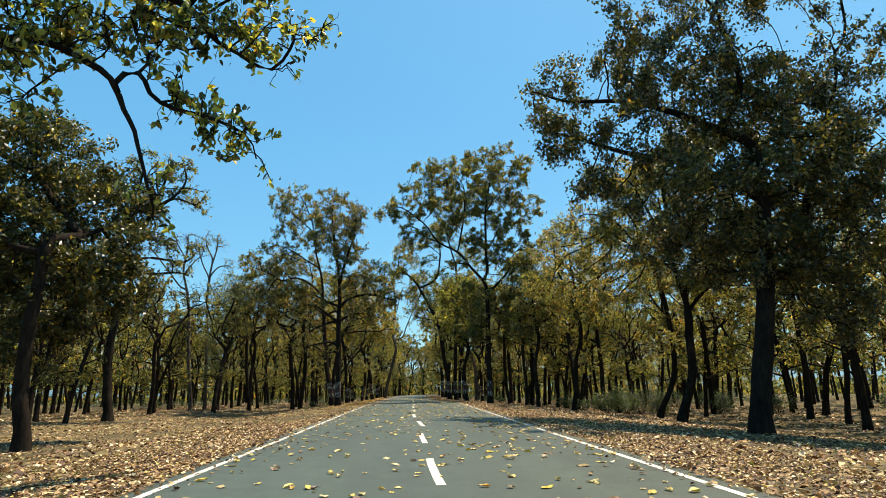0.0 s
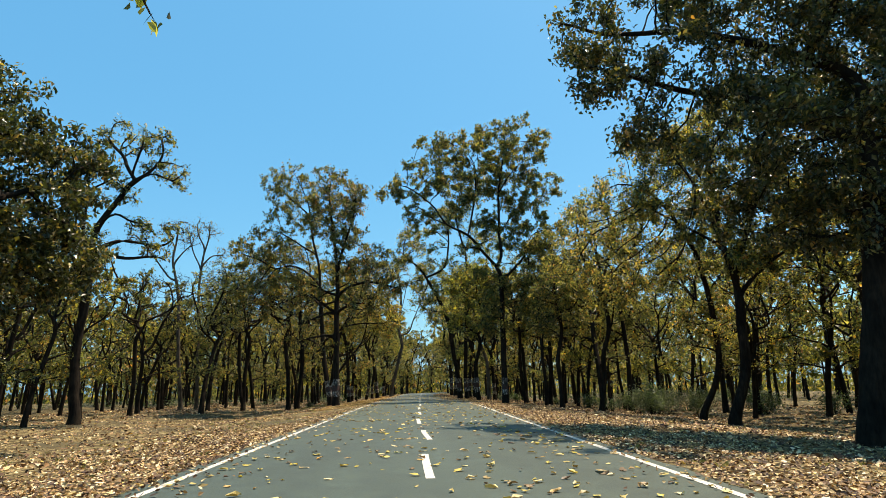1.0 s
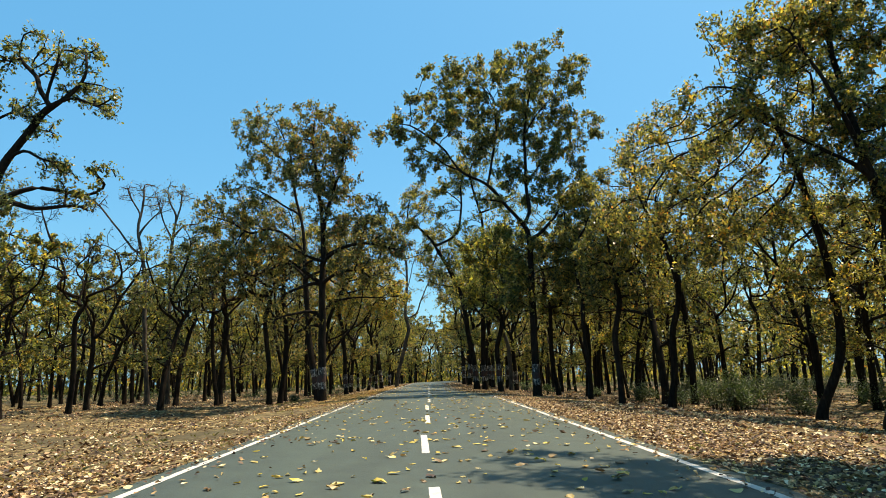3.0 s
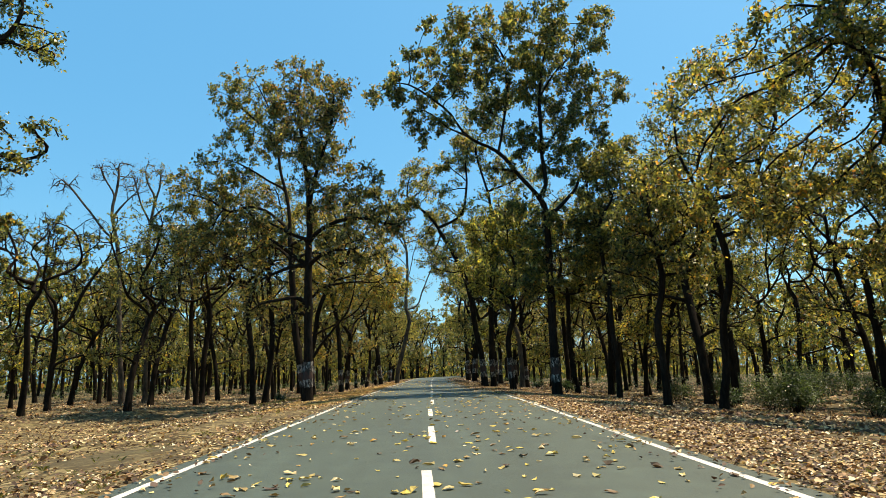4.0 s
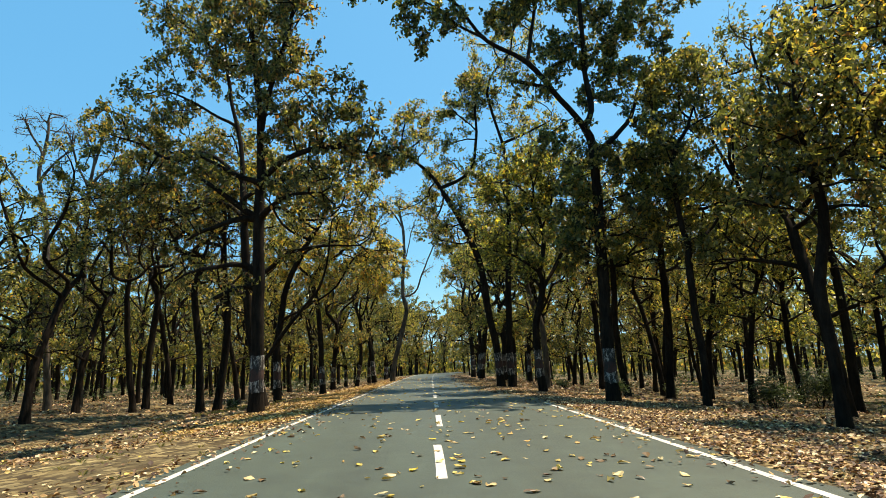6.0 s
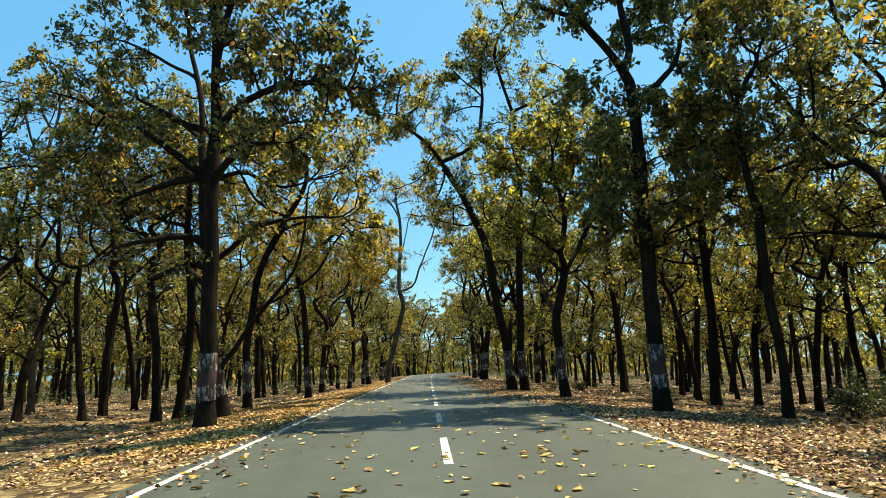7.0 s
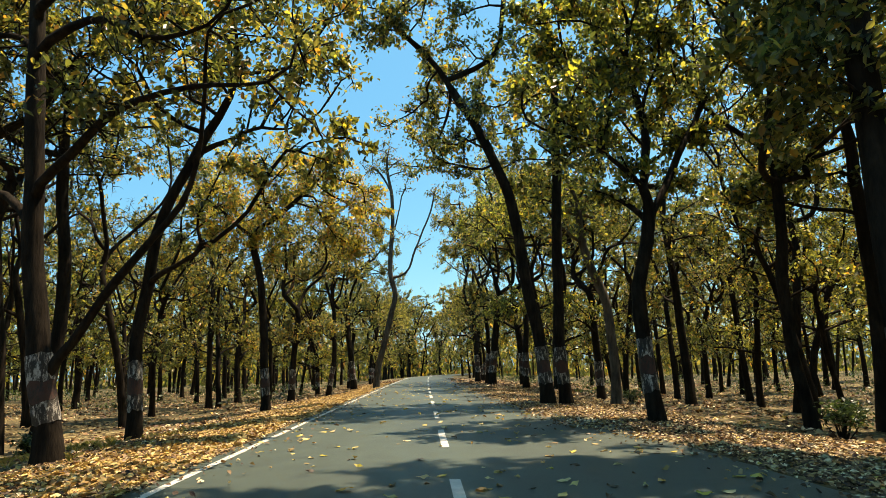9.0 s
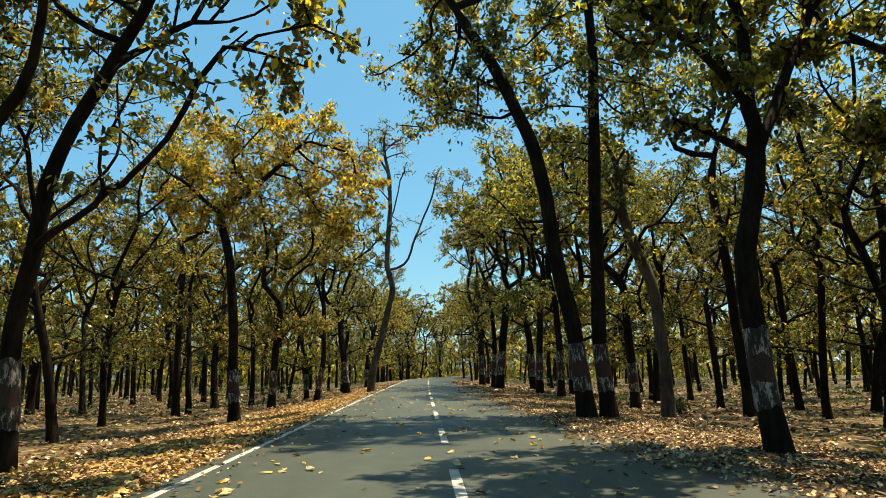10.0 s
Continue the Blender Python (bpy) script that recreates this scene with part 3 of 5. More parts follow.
clumps += [(-8.1, 52.3, 6, 0.6, 0.4, 0.3), (-8.8, 52.5, 5.3, 0.6, 0.4, 0.3), (-7.7, 52.5, 4.6, 0.6, 0.4, 0.3), (-8, 52.3, 7.6, 0.4, 0.3, 0.3)]
thinning = make_tree(-6.5, 52.8, [(-6.52, 52.8, 2.64), (-6.54, 52.8, 5.2), (-6.56, 52.8, 7.84), (-6.56, 52.8, 9.33)], boughs, clumps,
          0.24, 15500, 0.175, LEAF_OLIVE, "tall straight tree with thinning crown and painted bands", seed=12, tips=620, ringed=True, uneven=0.8, thin_below=8.5, spread_by=0.24, rich=True, per_tip=4)
thinning.location += Vector((0.12, -0.4, 0.0))
# forked tree with a low side limb and painted bands
boughs = [[(-8.91, 57.3, 12.44), (-9.45, 57.6, 14.38), (-9.8, 57.8, 16.85), (-10.5, 58, 18.89), (-11.34, 58, 20.52)],
          [(-9.78, 57.8, 16.34), (-11.64, 58.4, 18.06), (-13.42, 58.6, 19.63)],
          [(-8.55, 57.2, 9.78), (-10.01, 58, 11.22), (-11.45, 58.5, 11.9), (-12.88, 59, 11.59), (-14.33, 59.3, 12.56), (-15.58, 59.5, 13)],
          [(-9.01, 57.4, 12.64), (-10.39, 58, 13.55), (-11.87, 58.5, 14.62), (-13.54, 59, 15.37)],
          [(-8.44, 57.2, 7.91), (-9.26, 57.8, 8.84), (-10.31, 58.2, 9.18), (-11.79, 58.5, 8.57)]]
boughs += [[(-8.19, 57, 4.32), (-9.02, 57.5, 5.11), (-10.07, 57.8, 5.35), (-10.88, 58, 5.09)],
           [(-7.68, 57, 1.35), (-7.05, 56.9, 1.95), (-6.5, 56.8, 2.8), (-5.9, 56.7, 3.55), (-5.3, 56.6, 4.2), (-4.8, 56.4, 4.9), (-4.4, 55.8, 6.1), (-4.2, 55.1, 7.4)],
           [(-8.37, 56.8, 9.02), (-7.35, 56.2, 9.16), (-6.44, 55.8, 9.6), (-5.57, 55.5, 9.8)],
           [(-8.37, 56.8, 7.89), (-7.35, 56.3, 8.25), (-6.41, 55.9, 8.23), (-5.67, 55.6, 7.49), (-5.01, 55.4, 7.45), (-4.21, 55.2, 7.54)],
           [(-7.98, 56.8, 5.12), (-7.05, 56.3, 5.47), (-6.5, 56, 6), (-5.77, 55.6, 6.18), (-4.91, 55.2, 6.27), (-3.97, 54.9, 6.32), (-2.93, 54.7, 6.08)]]
clumps = [(-13.4, 58.5, 19.9, 1.4, 1.5, 1.5), (-11.4, 58, 19.6, 2, 2, 1.8), (-10.1, 57.8, 16.9, 1.8, 2, 2), (-12.4, 58.4, 17.2, 1.7, 1.7, 1.7), (-13.8, 59, 14.3, 2.2, 2, 1.5), (-15.6, 59.5, 13.7, 2, 1.7, 1.4), (-11.7, 58.4, 14.4, 2.1, 1.8, 1.5), (-14.1, 59.2, 12, 2.2, 1.8, 1.4), (-10.7, 58.2, 10, 2.1, 1.8, 1.4), (-14.4, 59, 9.8, 2.4, 2.1, 1.7), (-11.3, 58.4, 8.3, 2.1, 1.7, 1.4), (-4, 55, 7.7, 2.1, 2, 1.8), (-5.5, 55.6, 6.8, 1.7, 1.5, 1.4)]
clumps += [(-10.4, 57.8, 5.7, 1.7, 1.2, 0.9), (-4.9, 55.5, 7.3, 1.2, 1, 0.9), (-4, 55, 6.5, 1.2, 0.9, 0.8), (-5.7, 56, 9.2, 1, 1, 0.9), (-4.5, 55.5, 8.9, 1.4, 1.2, 1), (-3.3, 55, 6.9, 1.2, 1, 0.9), (-2.4, 54.8, 5.8, 1.2, 0.9, 0.8), (-6.6, 56.2, 10.9, 1.2, 0.9, 0.8)]
make_tree(-7.4, 57, [(-7.95, 57, 2.57), (-8.28, 57, 5.81), (-8.43, 57, 8.24), (-8.57, 57, 10.42)], boughs, clumps,
          0.22, 16500, 0.185, LEAF_OLIVE, "forked tree with a low side limb and painted bands", seed=13, tips=600, ringed=True, uneven=0.8, thin_below=9.5, spread_by=0.24, rich=True)
# slender leaning tree with yellowing leaves and painted bands
boughs = [[(-5.88, 61, 8.32), (-5.58, 60.8, 8.66), (-5.19, 60.5, 9.31)],
          [(-7.64, 61.2, 3.76), (-6.72, 60.8, 4.06), (-6.12, 60.5, 4.23), (-5.66, 60.3, 4.58)],
          [(-5.84, 60.4, 4.44), (-6.23, 60.4, 5.02), (-6.14, 60.3, 5.32), (-5.89, 60.3, 5.71), (-5.58, 60.2, 6.22), (-5.43, 60.1, 6.83), (-4.9, 59.9, 7.25), (-4.84, 59.9, 7.6)],
          [(-5.66, 60.3, 4.58), (-5.03, 59.8, 4.83), (-4.57, 59.6, 5.12), (-4.29, 59.4, 5.64), (-4.05, 59.3, 6.09), (-3.76, 59.2, 6.52), (-3.18, 59.1, 6.79)]]
boughs += [[(-6.36, 61.1, 7.37), (-5.38, 60.5, 7.33), (-4.87, 60.1, 7.59), (-4.06, 59.7, 7.39), (-3.69, 59.5, 7.18)],
           [(-3.67, 59.2, 6.65), (-2.86, 59, 6.38), (-2.18, 58.8, 6.02)],
           [(-3.18, 59.1, 6.79), (-2.4, 58.9, 6.87), (-1.81, 58.7, 6.55)]]
clumps = [(-2.9, 59, 6.3, 0.8, 0.7, 0.4), (-2, 58.8, 6.7, 0.6, 0.6, 0.6), (-3.6, 59.3, 7.3, 0.8, 0.7, 0.4), (-4.5, 59.8, 7.7, 0.8, 0.6, 0.3), (-2.1, 58.8, 5.9, 0.4, 0.4, 0.4), (-2.7, 59, 7, 0.7, 0.6, 0.4), (-7.2, 61.3, 7.7, 0.4, 0.3, 0.3), (-6.4, 61.1, 7.6, 0.4, 0.4, 0.4), (-4.4, 59.5, 6.2, 0.4, 0.4, 0.3), (-3.5, 59.2, 5.9, 0.6, 0.4, 0.3), (-8.6, 61.6, 9, 0.7, 0.6, 0.3), (-5.6, 60.3, 5.3, 0.3, 0.3, 0.4), (-7, 61.3, 5.6, 0.4, 0.4, 0.4)]
clumps += [(-4.9, 59.8, 4.9, 0.3, 0.3, 0.3), (-6.7, 61.3, 10.3, 2.2, 1.5, 0.8), (-3.7, 59.8, 8.9, 2, 1.4, 0.8), (-5, 61, 11.5, 3.4, 2.8, 1.8), (-8, 61.5, 11, 2.8, 2.8, 2.1)]
make_tree(-7.8, 61.3, [(-7.88, 61.3, 1.57), (-7.83, 61.3, 3.03), (-7.69, 61.3, 3.67), (-7.55, 61.3, 4.89), (-7.18, 61.3, 6.16), (-6.7, 61.3, 6.99), (-6.38, 61.3, 7.85)], boughs, clumps,
          0.17, 9500, 0.175, LEAF_YELLOW, "slender leaning tree with yellowing leaves and painted bands", seed=14, tips=360, ringed=True, rich=True, spread_by=0.28)
# tall straight roadside tree with painted bands
boughs = [[(4.42, 66.9, 16.44), (3.92, 66.9, 18.39)],
          [(6.84, 65.9, 15.57), (8.04, 65.9, 16.17)]]
clumps = [(4.6, 66.9, 19, 2.9, 2.2, 1.6), (6.8, 66.9, 16.1, 2.2, 2.1, 1.9), (3.8, 68.9, 11.9, 2.3, 2.2, 2.1), (6.2, 67.9, 12.4, 2, 2, 2), (7.2, 67.9, 10.2, 1.6, 1.6, 1.6), (5.6, 66.9, 22, 3.1, 2.4, 1.6), (3.7, 66.9, 13.3, 1.9, 1.7, 1.6), (4, 66.9, 8.5, 1.9, 1.7, 1.6)]
make_tree(4.7, 66.9, [(4.64, 66.9, 3.43), (5, 66.9, 10.86), (4.97, 66.9, 14.53)], boughs, clumps,
          0.21, 13500, 0.19, LEAF_YELLOW, "tall straight roadside tree with painted bands", seed=15, tips=340, ringed=True, spread_by=0.28)
# leaning roadside tree with sparse crown and painted bands
boughs = [[(-1.74, 65.6, 14.37)],
          [(2.77, 66.6, 13.21), (3.2, 66.6, 16.31)]]
clumps = [(-0.9, 65.6, 14.7, 1.9, 2, 2.1), (0.9, 66.6, 16.3, 2.2, 2.1, 1.9), (0.6, 68.6, 12.8, 1.9, 2, 2), (3.3, 66.6, 18.2, 1.9, 1.7, 1.6), (-0.5, 70.6, 11.2, 1.7, 2, 2.2), (1.2, 66.6, 9.7, 1.6, 1.7, 1.9), (-1.7, 65.6, 14.1, 1.2, 1.2, 1.2)]
make_tree(4, 66.6, [(3.8, 66.6, 2.35), (3.47, 66.6, 3.98), (3.07, 66.6, 7.04), (1.8, 66.6, 10.24), (0.18, 66.6, 12.96)], boughs, clumps,
          0.23, 11500, 0.19, LEAF_YELLOW, "leaning roadside tree with sparse crown and painted bands", seed=16, tips=300, ringed=True, spread_by=0.28)
# crooked tree with spreading limbs and painted bands
boughs = [[(5.47, 59.6, 5.27), (5.36, 59.5, 5.64), (4.83, 59.1, 5.82), (4.2, 58.7, 6.2), (3.59, 58.3, 6.39), (2.92, 57.9, 6.45), (2.44, 57.6, 6.46)],
          [(5.66, 59.8, 5.03), (6.12, 60.1, 5.74), (6.69, 60.4, 6.68), (7.42, 60.8, 7.74), (8.03, 61.1, 8.83)],
          [(5.46, 59.7, 5.89), (5.69, 60, 6.82), (5.79, 60.2, 7.87)],
          [(5.42, 59.8, 4.82), (5.21, 60.2, 5.28), (4.85, 60.5, 5.63), (4.58, 60.7, 5.85)],
          [(3.72, 58.4, 6.37), (3.12, 58, 5.91), (2.7, 57.8, 5.71)]]
clumps = [(2.9, 57.9, 6.1, 0.8, 0.7, 0.4), (4.1, 58.6, 6.7, 0.8, 0.7, 0.5), (5.8, 60, 7.5, 0.9, 0.8, 0.8), (7.3, 60.7, 7.6, 0.9, 0.9, 0.8), (4.9, 60.6, 5.8, 0.8, 0.7, 0.4), (4.8, 59.3, 6.2, 0.4, 0.4, 0.4), (6.6, 60.4, 6, 0.5, 0.5, 0.5), (2.8, 57.8, 5.6, 0.4, 0.3, 0.3), (5.5, 59.6, 8.6, 2.1, 1.4, 0.8), (2.8, 58.1, 7.2, 1.2, 0.8, 0.5), (5.5, 59.8, 10.5, 3.1, 2.6, 1.8)]
make_tree(5.2, 59.6, [(5.06, 59.6, 0.72), (5.06, 59.6, 1.61), (5.01, 59.6, 2.35), (4.94, 59.6, 3.12), (5.21, 59.6, 3.58), (5.42, 59.6, 4.19), (5.48, 59.6, 4.65)], boughs, clumps,
          0.18, 12500, 0.175, LEAF_YELLOW, "crooked tree with spreading limbs and painted bands", seed=17, tips=380, ringed=True, rich=True, spread_by=0.28)
# bent grey trunk with a broken top
boughs = [[(6.54, 68.8, 4.78), (6.17, 68.8, 6.01), (6.22, 68.8, 7.74)]]
clumps = [(6.1, 68.8, 7.5, 0.8, 0.9, 1), (5.5, 68.8, 6.4, 0.8, 0.7, 0.6)]
make_tree(7.1, 68.8, [(7.17, 68.8, 1.1), (7.08, 68.8, 2.68), (6.77, 68.8, 4.32), (6.29, 68.8, 5.16)], boughs, clumps,
          0.19, 500, 0.2, LEAF_YELLOW, "bent grey trunk with a broken top", seed=18, tips=50, bark=BARK_PALE, spread_by=0.28)
# large dense dark-crowned tree beside the road
boughs = [[(12.59, 23, 12.13), (10.26, 25, 14.16), (7.31, 26, 14.63), (5.68, 26, 15.21)],
          [(15.42, 23, 5.65), (17.44, 23.5, 10.26), (19.54, 24, 14.61)],
          [(13.12, 21, 12.94), (12.72, 21, 15.49)],
          [(13.9, 22.2, 8.6), (11.5, 23, 10.3), (9.3, 24, 11.2), (7.3, 24, 11.8), (5.8, 24, 12.2)]]
clumps = [(6.9, 26, 15.1, 2, 1.6, 1.3), (9.9, 25, 16.5, 2.7, 2.4, 2.2), (12.3, 22, 13.5, 3.5, 3.1, 2.7), (15.4, 22, 9.7, 3.2, 3.1, 2.9), (11.2, 21, 8.6, 3, 2.4, 1.9), (9, 23, 10.8, 2.1, 1.6, 1.3), (18.7, 23, 14.1, 2.6, 2.8, 3.1), (11.5, 25, 7.6, 2.6, 2, 1.4), (14.8, 22, 5.9, 2.7, 2.1, 1.5), (11.7, 22, 19.8, 4.6, 3.6, 2.4), (16.8, 22, 19.3, 3.7, 3.1, 2.4), (15.2, 24, 12.3, 4.1, 3.7, 3.5), (17.9, 23, 8.8, 3.1, 3.2, 3.4)]
clumps += [(7.2, 24, 11.8, 1.7, 1.5, 1.2), (5.7, 24, 12.3, 1.2, 1.1, 0.9), (8.6, 24.3, 10.8, 1.5, 1.3, 1.1), (12.9, 23, 6.9, 2.8, 2.4, 2.1), (17.7, 23, 4.7, 2.6, 2.3, 2.1), (8.3, 25, 10, 1.6, 1.4, 1.2)]
make_tree(12.7, 22, [(13.3, 22, 2.83), (13.92, 22, 6.84), (14.21, 22, 10.68)], boughs, clumps,
          0.38, 72000, 0.2, LEAF_DARK, "large dense dark-crowned tree beside the road", seed=19, tips=1400, uneven=0.85, spread_by=0.4)
# dark-trunked tree with a full crown
boughs = [[(17.2, 36.6, 6.4), (16.4, 36.2, 8.7), (15.2, 36, 11.6), (14.2, 36, 13.9)],
          [(17.3, 37, 6.2), (18.4, 37.4, 8.9), (19.6, 37.6, 11.6), (20.4, 37.6, 14)],
          [(16.6, 36.3, 8.2), (14.8, 36.8, 9.6), (12.9, 37.2, 10.8)],
          [(16.4, 36.2, 8.7), (17, 37.4, 11.6), (17, 37.8, 15), (18.4, 37.6, 17.4)],
          [(17.3, 36.8, 5.6), (18.8, 36.4, 7.2), (20.2, 36, 8.2)]]
clumps = [(14.1, 37, 13.8, 1.9, 1.8, 1.6), (16.9, 37.5, 15.2, 2.3, 2.2, 1.8), (17.5, 37.5, 11.1, 2.2, 2.1, 1.7), (19.2, 37, 8.5, 2, 1.8, 1.3), (15.5, 37, 9.2, 1.8, 1.7, 1.2), (20.1, 37.5, 13.8, 2.2, 2.2, 2), (12.6, 37.2, 10.9, 1.4, 1.3, 1), (19, 37.5, 17.2, 2.3, 2.2, 1.7), (21.6, 36.7, 10.4, 2.2, 2.2, 1.8), (17.3, 36.8, 7.3, 1.5, 1.5, 1)]
make_tree(16.25, 36.8, [(17.14, 36.68, 1.46), (17.23, 36.68, 4.26), (17.28, 36.68, 6.2)], boughs, clumps,
          0.28, 34000, 0.18, LEAF_YELLOW, "dark-trunked tree with a full crown", seed=20, tips=560, spread_by=0.28)
# tree leaning towards the road with yellowing crown
boughs = [[(15.24, 39, 10.58), (12.86, 37, 11.96)],
          [(17.87, 41, 11.56), (17.65, 40, 14.14)]]
clumps = [(10.5, 39, 10.4, 2.3, 2, 1.6), (14, 40, 7.3, 2.7, 2.1, 1.6), (11.5, 40, 6.8, 2.3, 2, 1.6), (18.1, 42, 4.9, 2.6, 2.1, 1.6), (9.6, 41, 8.2, 1.9, 1.7, 1.5), (14.5, 38, 14.9, 2.4, 2.1, 1.6), (12.2, 37, 11.8, 2, 1.7, 1.6), (15.8, 39, 10.8, 2.3, 2, 1.7), (18.9, 42, 15.1, 2.2, 2.1, 1.9), (11.9, 38, 15.2, 1, 0.9, 0.8), (14, 39, 9.5, 1.7, 1.4, 1.2)]
make_tree(17, 42, [(18.4, 42, 2.08), (18.25, 42, 5.98), (17.79, 42, 8.9)], boughs, clumps,
          0.2, 16000, 0.18, LEAF_YELLOW, "tree leaning towards the road with yellowing crown", seed=21, tips=480, spread_by=0.28)
# low dense tree with glossy dark green leaves
boughs = [[(-13.99, 24.5, 7.55), (-13.16, 25.5, 8.31)],
          [(-16.19, 24.5, 10.53), (-16.54, 25.5, 12.51)],
          [(-15.8, 22.5, 6.84), (-17.21, 22.5, 7.96)]]
clumps = [(-16.6, 25.5, 10.9, 3.1, 3, 2.8), (-14.4, 26.5, 8.6, 2.7, 2.6, 2.3), (-14.8, 25.5, 5.8, 3.4, 2.8, 2.3), (-13.1, 26.5, 6, 2.1, 2, 1.7), (-17.2, 24.5, 7.6, 3, 3.1, 3.2), (-19, 24.5, 10.5, 2.8, 3, 3.2), (-13.5, 27.5, 10.2, 1.3, 1.3, 1.3), (-15.3, 24.5, 3.6, 2.4, 1.9, 1.4)]
make_tree(-14, 22.5, [(-14.38, 22.5, 2.38), (-14.15, 22.5, 5.31), (-14.01, 22.5, 7.51)], boughs, clumps,
          0.26, 46000, 0.21, LEAF_DARK, "low dense tree with glossy dark green leaves", seed=22, tips=1000, uneven=0.8, spread_by=0.38)
# tall sparse tree with a half-bare crown
boughs = [[(-22.69, 45.5, 11.17), (-22.7, 45.5, 13.32), (-22.65, 45.5, 14.66)],
          [(-22.11, 45.5, 15.08), (-21, 45.8, 15.79), (-20.93, 46.1, 16.96)],
          [(-22.76, 45.5, 14.83), (-22.76, 45.2, 15.4), (-22.24, 44.9, 15.86)],
          [(-21.89, 45.2, 11.08), (-21.34, 45.05, 12.49), (-20.31, 44.9, 13.75), (-19.56, 44.75, 14.85), (-18.31, 44.6, 15.62), (-17.53, 44.45, 16.39), (-17.24, 44.3, 17.51)],
          [(-19.73, 44.7, 16.01), (-20.22, 45, 17), (-21.1, 45.3, 17.84), (-22.02, 45.6, 18.87)],
          [(-19.46, 44.7, 15.33), (-19.17, 44.4, 16.22), (-18.66, 44.1, 17.09), (-18.43, 43.8, 17.79)],
          [(-18.11, 44.5, 15.58), (-16.52, 44.2, 14.94), (-15.42, 43.9, 14.32)],
          [(-22.04, 45.7, 10.48), (-21.67, 45.95, 10.79), (-20.61, 46.2, 11.33), (-19.31, 46.45, 11.22), (-18.13, 46.7, 10.96), (-17.32, 46.95, 11.49)],
          [(-21.64, 45.2, 10.19), (-20.73, 44.95, 10.2), (-19.34, 44.7, 9.72), (-17.42, 44.45, 9.87), (-16.52, 44.2, 9.49)],
          [(-21.23, 45, 12.48), (-20.26, 44.7, 12.86), (-19.28, 44.4, 12.27), (-18.19, 44.1, 11.92)],
          [(-22.7, 45.5, 12.65), (-23.6, 45.8, 13.43), (-24.43, 46.1, 12.86)]]
clumps = [(-22.2, 45.1, 15.86, 0.91, 0.91, 0.75), (-19.26, 45.1, 18.08, 1.17, 1.17, 0.96), (-17.68, 45.1, 18.24, 0.88, 0.88, 0.72), (-17.99, 45.1, 16.34, 1.02, 1.02, 0.84), (-16.84, 45.1, 15.81, 0.95, 0.95, 0.78), (-19.68, 45.1, 14.15, 0.88, 0.88, 0.72), (-18.71, 45.1, 12.15, 0.8, 0.8, 0.66), (-17.82, 45.1, 10.84, 1.02, 1.02, 0.84), (-16.81, 45.1, 11.63, 0.88, 0.88, 0.72), (-20.34, 45.1, 19.32, 0.73, 0.73, 0.6), (-21.69, 45.1, 18.45, 0.8, 0.8, 0.66), (-22.97, 45.1, 17.07, 0.88, 0.88, 0.72), (-20.53, 45.1, 14.83, 0.8, 0.8, 0.66), (-16.45, 45.1, 14.96, 0.59, 0.59, 0.48), (-22.21, 45.1, 17.41, 0.66, 0.66, 0.54)]
make_tree(-21.9, 45.5, [(-22.3, 45.5, 3.2), (-21.97, 45.5, 8.6), (-22.05, 45.5, 9.55), (-22.05, 45.5, 10.27)], boughs, clumps,
          0.32, 4600, 0.19, LEAF_OLIVE, "tall sparse tree with a half-bare crown", seed=23, tips=300, per_tip=4, step=0.45, spread_by=0.2, shoot=0.5)
# roadside tree with yellowing boughs hanging over the verge
boughs = [[(-8.72, 9.7, 7.16), (-8, 10, 7.82), (-7.19, 10.2, 7.9), (-6.62, 10.2, 7.6), (-5.99, 10.2, 7.13), (-5.71, 10.2, 6.48), (-5.41, 10.2, 6.02), (-5.12, 10, 5.21), (-4.83, 10, 4.51)],
          [(-5.98, 10.2, 7.1), (-5.47, 10.3, 7.37), (-5.29, 10.3, 6.89), (-4.79, 10.4, 6.59), (-4.06, 10.5, 6.44), (-3.47, 10.6, 6.21), (-3.25, 10.7, 5.71)],
          [(-9.54, 10.2, 8.78), (-8.06, 10.7, 9.96), (-6.44, 11.2, 9.96), (-5.07, 11.2, 9.43), (-4.54, 11.2, 8.75), (-3.67, 11.2, 8.09), (-2.94, 11.2, 7.84)]]
clumps = [(-7.3, 10.2, 8.6, 1.1, 0.8, 0.5), (-5.7, 10.6, 8.4, 1, 0.7, 0.5), (-4, 10.6, 6.3, 0.7, 0.6, 0.4), (-3.7, 11.2, 8.8, 0.8, 0.6, 0.5), (-2.6, 11.2, 8.9, 0.6, 0.5, 0.5), (-4.9, 10.4, 7, 0.6, 0.5, 0.4), (-8.5, 9.8, 7.8, 1.2, 1, 0.9), (-6.5, 10.7, 10.3, 2.1, 1.4, 0.7), (-5, 10, 4.8, 0.4, 0.5, 0.6), (-4.3, 11.2, 10.4, 1.3, 1, 0.7), (-7.4, 9.8, 6.8, 0.5, 0.5, 0.5), (-9.5, 9.2, 8.1, 1.4, 1.3, 1.1), (-7.7, 10, 7.9, 0.9, 0.7, 0.5)]
clumps += [(-6.7, 10.4, 8.5, 0.9, 0.7, 0.5), (-4.9, 10.8, 8.8, 1, 0.8, 0.5)]
make_tree(-9.4, 9.2, [(-8.72, 9.2, 2.46), (-8.99, 9.2, 4.42), (-8.9, 9.2, 5.92)], boughs, clumps,
          0.2, 7000, 0.18, LEAF_YELLOW, "roadside tree with yellowing boughs hanging over the verge", seed=24, tips=750, rich=True, step=0.3, spread_by=0.15, uneven=1.1, per_tip=3)
